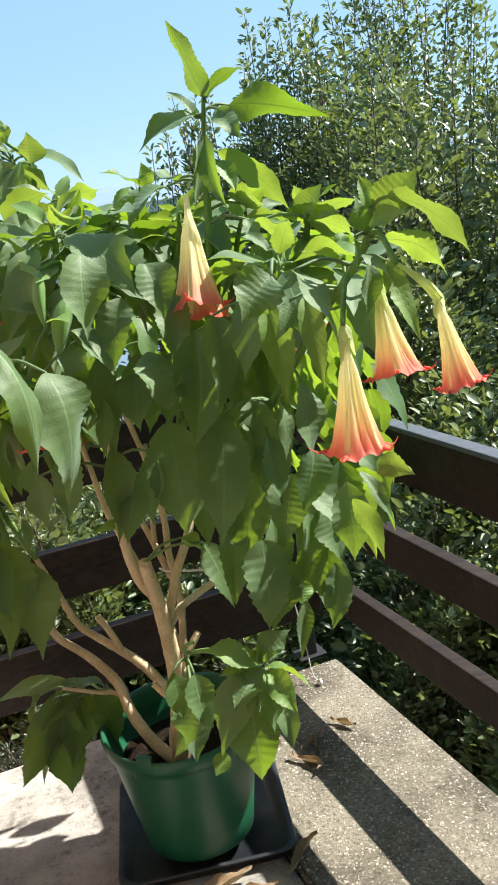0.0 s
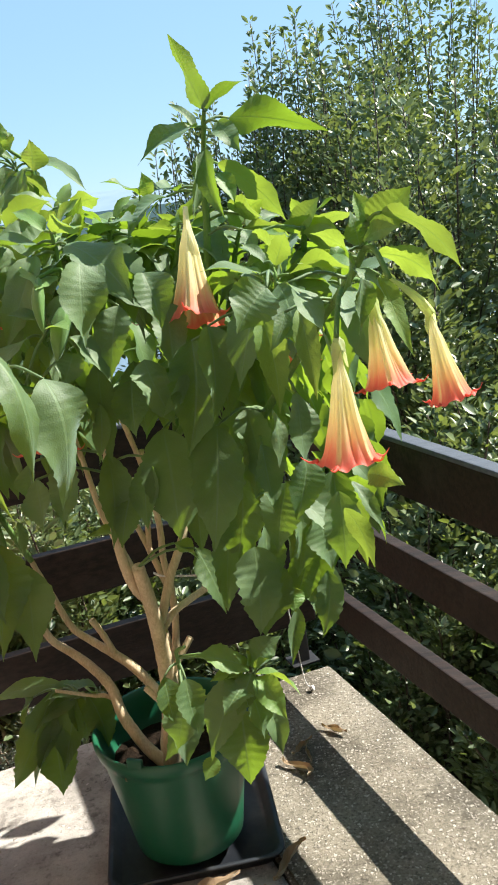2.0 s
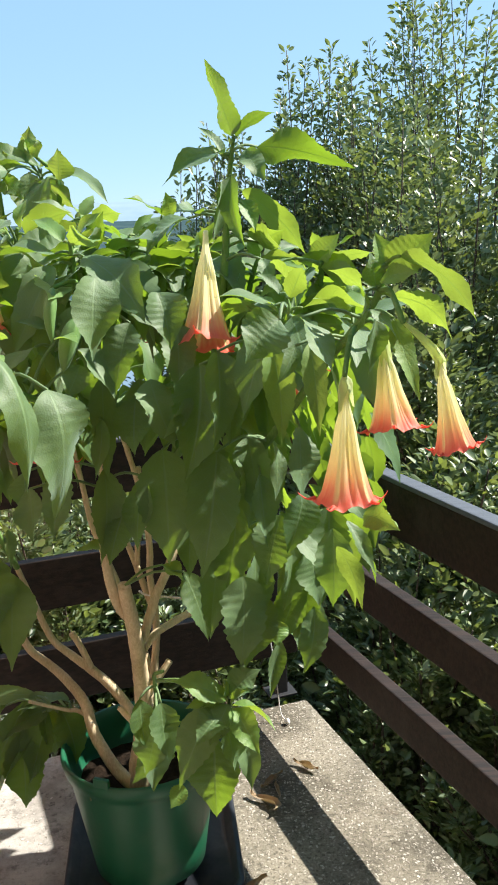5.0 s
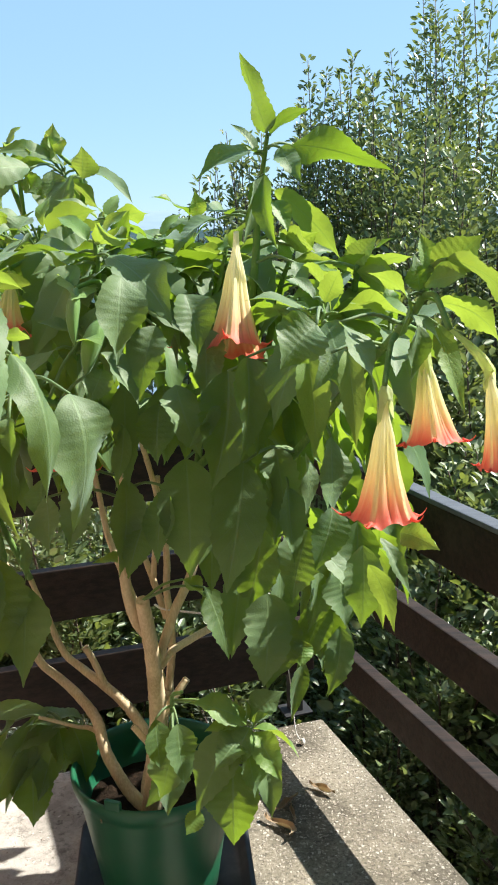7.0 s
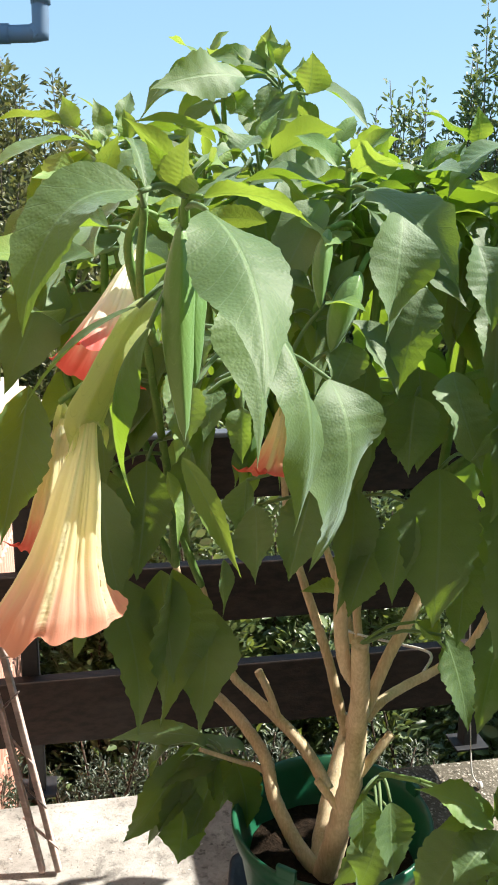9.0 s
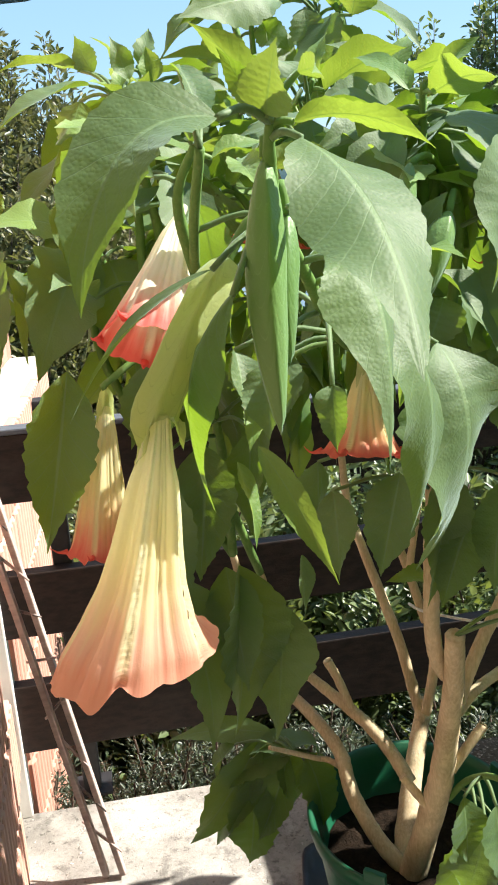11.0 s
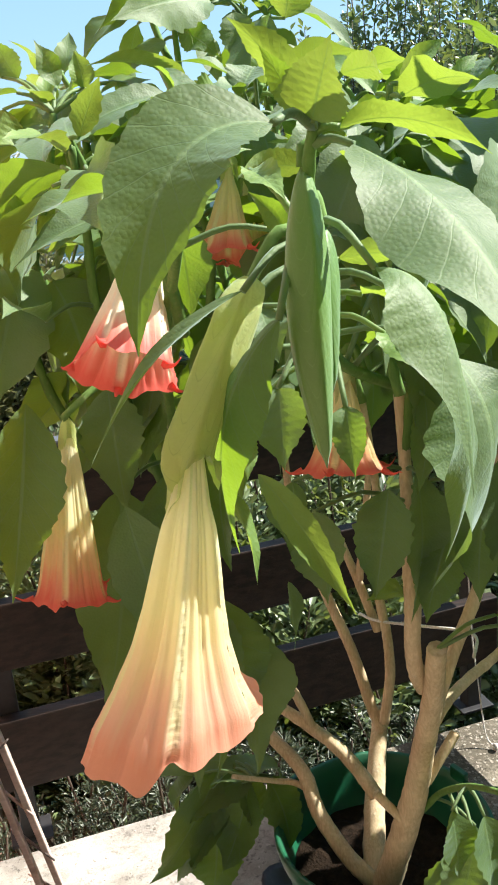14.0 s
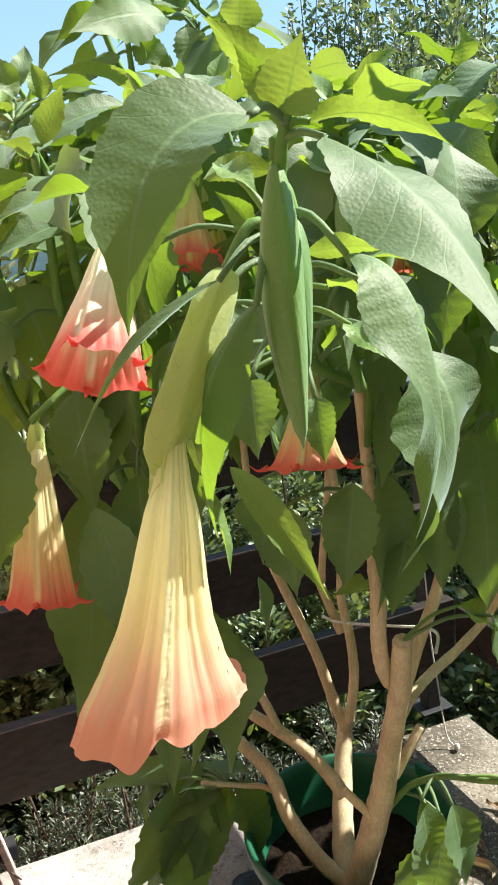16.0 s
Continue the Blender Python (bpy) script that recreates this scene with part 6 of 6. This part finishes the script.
def filling():
    """Leaves that hang inside the crown, and the foliage of its far side."""
    rng = random.Random(21)
    for k in range(290):
        w, h = rng.uniform(0, 2 * math.pi), rng.random()
        far = rng.uniform(0.35, 1.0)
        x = -0.36 + 0.47 * far * math.cos(w)
        y = 1.9 + 0.42 * far * math.sin(w)
        z = 1.26 + 0.26 * h
        if y < 1.72 or k % 5 > 2:
            continue
        base = Vector((x, y, z))
        out = Vector((math.cos(w), math.sin(w), 0))
        size = rng.uniform(0.13, 0.2)
        fall = radians(rng.uniform(-88, -40))
        tip = base + (out * math.cos(fall) + Vector((0, 0, math.sin(fall)))) * size
        leaf(base, tip, size * rng.uniform(0.38, 0.5), 0.1, out * 0.8 + Vector((0, 0, 0.6)), loose=k >= 40, fine=False)


def rear_skirt():
    """Leaves that hang low on the side of the plant towards the corner of the rails."""
    rng = random.Random(5)
    for k in range(200):
        base = Vector((rng.uniform(-0.1, 0.24), rng.uniform(1.88, 2.36), rng.uniform(0.88, 1.4)))
        if k >= 150:
            base = Vector((rng.uniform(-0.6, -0.25), rng.uniform(1.8, 2.1), rng.uniform(1.15, 1.48)))
        elif k >= 80:
            base = Vector((rng.uniform(-0.72, -0.45), rng.uniform(1.85, 2.25), rng.uniform(1.12, 1.5)))
        if k % 4 > (3 if k < 80 else 1 if k < 150 else 0):
            continue
        turn, fall, size = rng.uniform(-0.9, 1.9), radians(rng.uniform(-88, -58)), rng.uniform(0.13, 0.2)
        out = Vector((math.cos(turn), math.sin(turn), 0))
        leaf(base, base + (out * math.cos(fall) + Vector((0, 0, math.sin(fall)))) * size, size * rng.uniform(0.4, 0.5), 0.1, out * 0.8 + Vector((0, 0, 0.5)), loose=True, fine=False)


filling()
rear_skirt()
tagged(mesh_object("foliage", *joined(*LOOSE)[:2], LEAF_MANY, plant, "many green leaves inside the crown", uvs=joined(*LOOSE)[2]), kind="stuff")

# ---- cords, fallen leaves and twigs ----


def cord(name, label, points, radius, knot=None):
    line = spline(points, 6)
    ob = mesh_object(name, *tube(line, [radius, radius], 6)[:2], CORD, origin=line[0])
    return tagged(ob, label, "cord")


cord("tie_cord", "white cord tied between the stems", [(-0.37, 2.13, 0.735), (-0.34, 2.09, 0.74), (-0.26, 2.04, 0.752), (-0.2, 1.99, 0.768), (-0.185, 1.95, 0.775), (-0.2, 1.9, 0.77)], 0.003)
cord("tie_cord", "grey cord hanging down the corner post", [(-0.055, 2.70, 0.62), (-0.05, 2.68, 0.5), (-0.045, 2.665, 0.35), (-0.03, 2.65, 0.2), (-0.02, 2.62, 0.085), (0.0, 2.6, FLOOR + 0.012)], 0.002)


def knot():
    verts, faces = [], []
    c = Vector((0.002, 2.597, FLOOR + 0.014))
    for i in range(6):
        for j in range(8):
            w, s = 2 * math.pi * j / 8, math.pi * i / 5
            r = 0.009 * math.sin(s) * (1 + 0.25 * math.sin(3 * w))
            verts.append((c.x + r * math.cos(w), c.y + r * math.sin(w), c.z + 0.012 * math.cos(s)))
    for i in range(5):
        for j in range(8):
            a, b = i * 8 + j, i * 8 + (j + 1) % 8
            faces.append((a, b, b + 8, a + 8))
    tagged(mesh_object("cord_end", verts, faces, CORD, origin=c), "knotted white cord end lying on the ledge", "cord")


knot()


def dry_leaf(x, y, turn, size, curl, seed, label="curled dry brown leaf fallen on the concrete"):
    """A withered leaf: narrow, rolled at the edges and bent up at both ends."""
    rng = random.Random(seed)
    rows, cols = 12, 4
    verts, faces, uvs = [], [], []
    for i in range(rows):
        v = i / (rows - 1)
        half = size * 0.16 * (math.sin(math.pi * min(1, v * 0.96 + 0.03)) ** 0.7) * rng.uniform(0.8, 1.1)
        bend = curl * (v - 0.4)
        cx, cz = size * (v - 0.5), size * 0.22 * abs(v - 0.45) ** 1.6 * 2 + 0.004
        cy = size * 0.3 * math.sin(bend * 2.2)
        for j in range(cols + 1):
            u = 2 * j / cols - 1
            verts.append((cx + rng.uniform(-1, 1) * size * 0.012, cy + u * half * (1 - 0.3 * abs(u)), cz + abs(u) ** 1.5 * half * 0.85 + 0.006 * math.sin(9 * v + 4 * u)))
            uvs.append((u * 0.5 + 0.5, v))
    for i in range(rows - 1):
        for j in range(cols):
            a = i * (cols + 1) + j
            faces.append((a, a + 1, a + cols + 2, a + cols + 1))
    low = min(v[2] for v in verts)
    ob = mesh_object("fallen_leaf", [(a, b, c - low) for a, b, c in verts], faces, DRY, uvs=uvs)
    ob.matrix_basis = pose(x, y, FLOOR + 0.005, 0, 0, turn)
    return tagged(ob, label, "dry leaf", "fallen leaves")


for spot in ((-0.049, 2.275, 20, 0.085, 1.0, 1), (-0.068, 2.175, -80, 0.11, 2.0, 2), (0.051, 2.345, -60, 0.085, 0.7, 3), (-0.03, 2.235, 70, 0.06, 1.2, 4), (-0.30, 1.745, 5, 0.15, 0.4, 5), (-0.22, 1.725, 160, 0.1, 0.8, 6), (-0.105, 1.805, 25, 0.13, 1.4, 7)):
    dry_leaf(*spot)
soil_leaf = dry_leaf(-0.44, 1.79, 20, 0.05, 0.8, 8, "shrivelled pinkish leaf on the soil in the pot")
soil_leaf.location.z = 0.36

# ---- shrubs and trees round the terrace ----


def leaf_cloud(base, way, face, size, width):
    """Many small folded leaves in one mesh; all arguments are arrays."""
    n = len(base)
    way = way / np.linalg.norm(way, axis=1)[:, None]
    side = np.cross(way, face)
    side /= np.linalg.norm(side, axis=1)[:, None] + 1e-9
    up = np.cross(side, way)
    size, width = size[:, None], width[:, None]
    verts = np.empty((n, 6, 3))
    for k, (v, u, h) in enumerate(((0, 0, 0), (0.32, 0.46, 0.1), (0.68, 0.4, 0.06), (1, 0, -0.06), (0.68, -0.4, 0.06), (0.32, -0.46, 0.1))):
        verts[:, k] = base + way * size * v + side * width * u + up * size * h
    faces = (np.arange(n)[:, None, None] * 6 + np.array([[0, 1, 2, 3], [0, 3, 4, 5]])).reshape(-1, 4)
    return verts.reshape(-1, 3), faces


def cloud_object(name, verts, faces, material, parent, label=""):
    me = bpy.data.meshes.new(name)
    me.vertices.add(len(verts))
    me.vertices.foreach_set("co", (verts - np.array(ORIGIN[parent.name])).astype(np.float32).ravel())
    me.loops.add(faces.size)
    me.loops.foreach_set("vertex_index", faces.astype(np.int32).ravel())
    me.polygons.add(len(faces))
    me.polygons.foreach_set("loop_start", np.arange(len(faces), dtype=np.int32) * 4)
    me.polygons.foreach_set("loop_total", np.full(len(faces), 4, dtype=np.int32))
    me.materials.append(material)
    me.update(calc_edges=True)
    ob = new(name, me)
    ob.parent = parent
    return tagged(ob, label, kind="stuff")


def shrub(name, label, category, base, top, spread, stems, leaves, size, material, seed, low=0.25, group="", slim=0.42, bushy=0.22):
    """Upright stems from one foot, with side twigs and leaves set along them; the outline is the stems' own."""
    rng = np.random.default_rng(seed)
    base = Vector(base)
    tree = thing(name, base, label, category, group)
    wood, places, ways = [], [], []
    for k in range(stems):
        w, r = rng.uniform(0, 2 * math.pi), spread * math.sqrt(rng.uniform(0.0, 1.0))
        reach = (top - base.z) * (1 - 0.32 * (r / spread) ** 2) * rng.uniform(0.8, 1.0)
        end = base + Vector((r * math.cos(w), r * math.sin(w), reach))
        mid = base.lerp(end, 0.55) + Vector((rng.uniform(-0.2, 0.2), rng.uniform(-0.2, 0.2), 0))
        mid.x += 0.15 * (end.x - base.x)
        mid.y += 0.15 * (end.y - base.y)
        line = spline([base + Vector((0.06 * math.cos(w), 0.06 * math.sin(w), 0)), mid, end], 8)
        wood.append(tube(line, [0.022, 0.01, 0.003], 5))
        n = leaves // stems
        t = low + (1 - low) * rng.uniform(0, 1, n) ** 0.85
        pts = np.array([tuple(p) for p in line])
        f = t * (len(pts) - 1)
        i = np.minimum(f.astype(int), len(pts) - 2)
        p = pts[i] + (pts[i + 1] - pts[i]) * (f - i)[:, None]
        # leaves sit on short side twigs: long ones low down, none at the very tip
        twig = np.maximum(0.0, 1 - t) ** 0.8 * bushy * rng.uniform(0.0, 1.0, n) * 2 + 0.012
        a = rng.uniform(0, 2 * math.pi, n)
        d = np.stack([np.cos(a), np.sin(a), rng.uniform(0.1, 0.9, n)], 1)
        places.append(p + d * twig[:, None])
        ways.append(d + rng.normal(0, 0.35, (n, 3)) + np.array([0, 0, 0.25]))
    mesh_object("trunk", *joined(*wood)[:2], TWIG, tree)
    p, d = np.concatenate(places), np.concatenate(ways)
    s = size * rng.uniform(0.55, 1.15, len(p))
    face = np.array([0, 0, 1.0]) + rng.normal(0, 0.55, (len(p), 3))
    cloud_object("crown", *leaf_cloud(p, d, face, s, s * slim * rng.uniform(0.8, 1.2, len(p))), material, tree)
    return tree


HEDGE_LABEL = "tall dense hedge shrub with small dark green leaves"
# The tall shrubs at a -3.3 and -4.6 are unseen, added to block skylight.
for n, (a, b, top, spread, stems, leaves) in enumerate(((-1.9, 1.3, 0.75, 0.8, 30, 8000), (-3.3, 1.5, 3.2, 0.9, 44, 14000), (-4.6, 1.3, 3.4, 0.9, 44, 14000), (-0.7, 1.3, 0.8, 0.8, 30, 8000), (0.5, 1.3, 0.95, 0.75, 32, 9000), (1.6, 1.35, 1.5, 0.7, 34, 10000),
        (-0.6, 3.0, 2.4, 0.95, 44, 12000), (0.9, 3.1, 2.7, 0.95, 44, 13000), (2.5, 2.3, 2.7, 0.8, 44, 13000), (2.6, 3.9, 3.5, 1.1, 50, 14000), (3.9, 2.5, 3.2, 0.8, 44, 14000), (4.6, 3.6, 4.0, 1.0, 46, 13000), (-1.9, 3.2, 3.0, 1.0, 40, 9000))):
    p = at(a, b)
    shrub("hedge_shrub", HEDGE_LABEL, "shrub", (p.x, p.y, ground_height(p.x, p.y)), top, spread, stems, leaves, 0.07, HEDGE, 40 + n, 0.3, "hedge behind the rail", 0.5, 0.5)
for n, (a, b, top) in enumerate(((-2.3, 0.72, 0.15), (-1.7, 0.75, 0.25), (-1.1, 0.7, 0.2), (-0.5, 0.75, 0.3), (0.1, 0.72, 0.25), (0.6, 0.7, 0.35))):
    p = at(a, b)
    shrub("hedge_shrub", HEDGE_LABEL, "shrub", (p.x, p.y, ground_height(p.x, p.y)), top, 0.5, 30, 8000, 0.045, HEDGE, 240 + n, 0.35, "hedge behind the rail", 0.46, 0.3)
for n, (x, y, top, spread, leaves) in enumerate(((0.42, 7.8, 3.4, 0.6, 10000), (-0.52, 7.9, 2.7, 0.35, 3200), (-0.2, 6.9, 2.2, 0.65, 9000), (0.9, 8.6, 3.8, 0.7, 9000), (0.12, 8.2, 3.3, 0.4, 5000), (-0.25, 8.0, 2.95, 0.4, 5000), (-0.75, 7.6, 2.3, 0.45, 5000))):
    shrub("hedge_shrub", HEDGE_LABEL, "shrub", (x, y, ground_height(x, y)), top, spread, 30, leaves, 0.072, HEDGE, 140 + n, 0.3, "hedge behind the rail", 0.46, 0.3)
for n, (a, b, top, spread) in enumerate(((0.95, -0.1, 0.86, 0.5), (0.95, -0.75, 0.9, 0.5), (1.15, -1.35, 0.8, 0.45), (1.9, -0.5, 1.1, 0.6))):
    p = at(a, b)
    shrub("garden_bush", "leafy garden bush with lit leaves behind the end rail", "bush", (p.x, p.y, ground_height(p.x, p.y)), top, spread, 26, 11000, 0.055, HEDGE, 60 + n, 0.35, "bushes below the terrace", bushy=0.3)
for n, (x, y, top) in enumerate(((-3.75, 8.0, 3.25), (-4.5, 8.3, 3.5), (-5.4, 8.8, 3.3), (-3.1, 7.6, 2.3), (-3.4, 6.4, 1.9), (-2.5, 6.6, 1.7))):
    shrub("fruit_tree", "thin tree with brownish olive leaves beyond the house", "tree", (x, y, ground_height(x, y)), top, 1.0, 46, 15000, 0.08, AUTUMN, 80 + n, 0.45, "trees beyond the house", bushy=0.7)
for n, (a, b, top) in enumerate(((0.3, -0.62, 0.16), (0.28, -1.0, 0.22), (0.34, -1.3, 0.12), (0.3, -0.25, 0.1))):
    p = at(a, b)
    shrub("herb_bush", "low grey-green herb bush with tiny narrow leaves", "bush", (p.x, p.y, ground_height(p.x, p.y)), top, 0.3, 30, 6000, 0.024, HERB, 90 + n, 0.72, "herbs under the end rail", 0.3, 0.12)

house_wall()
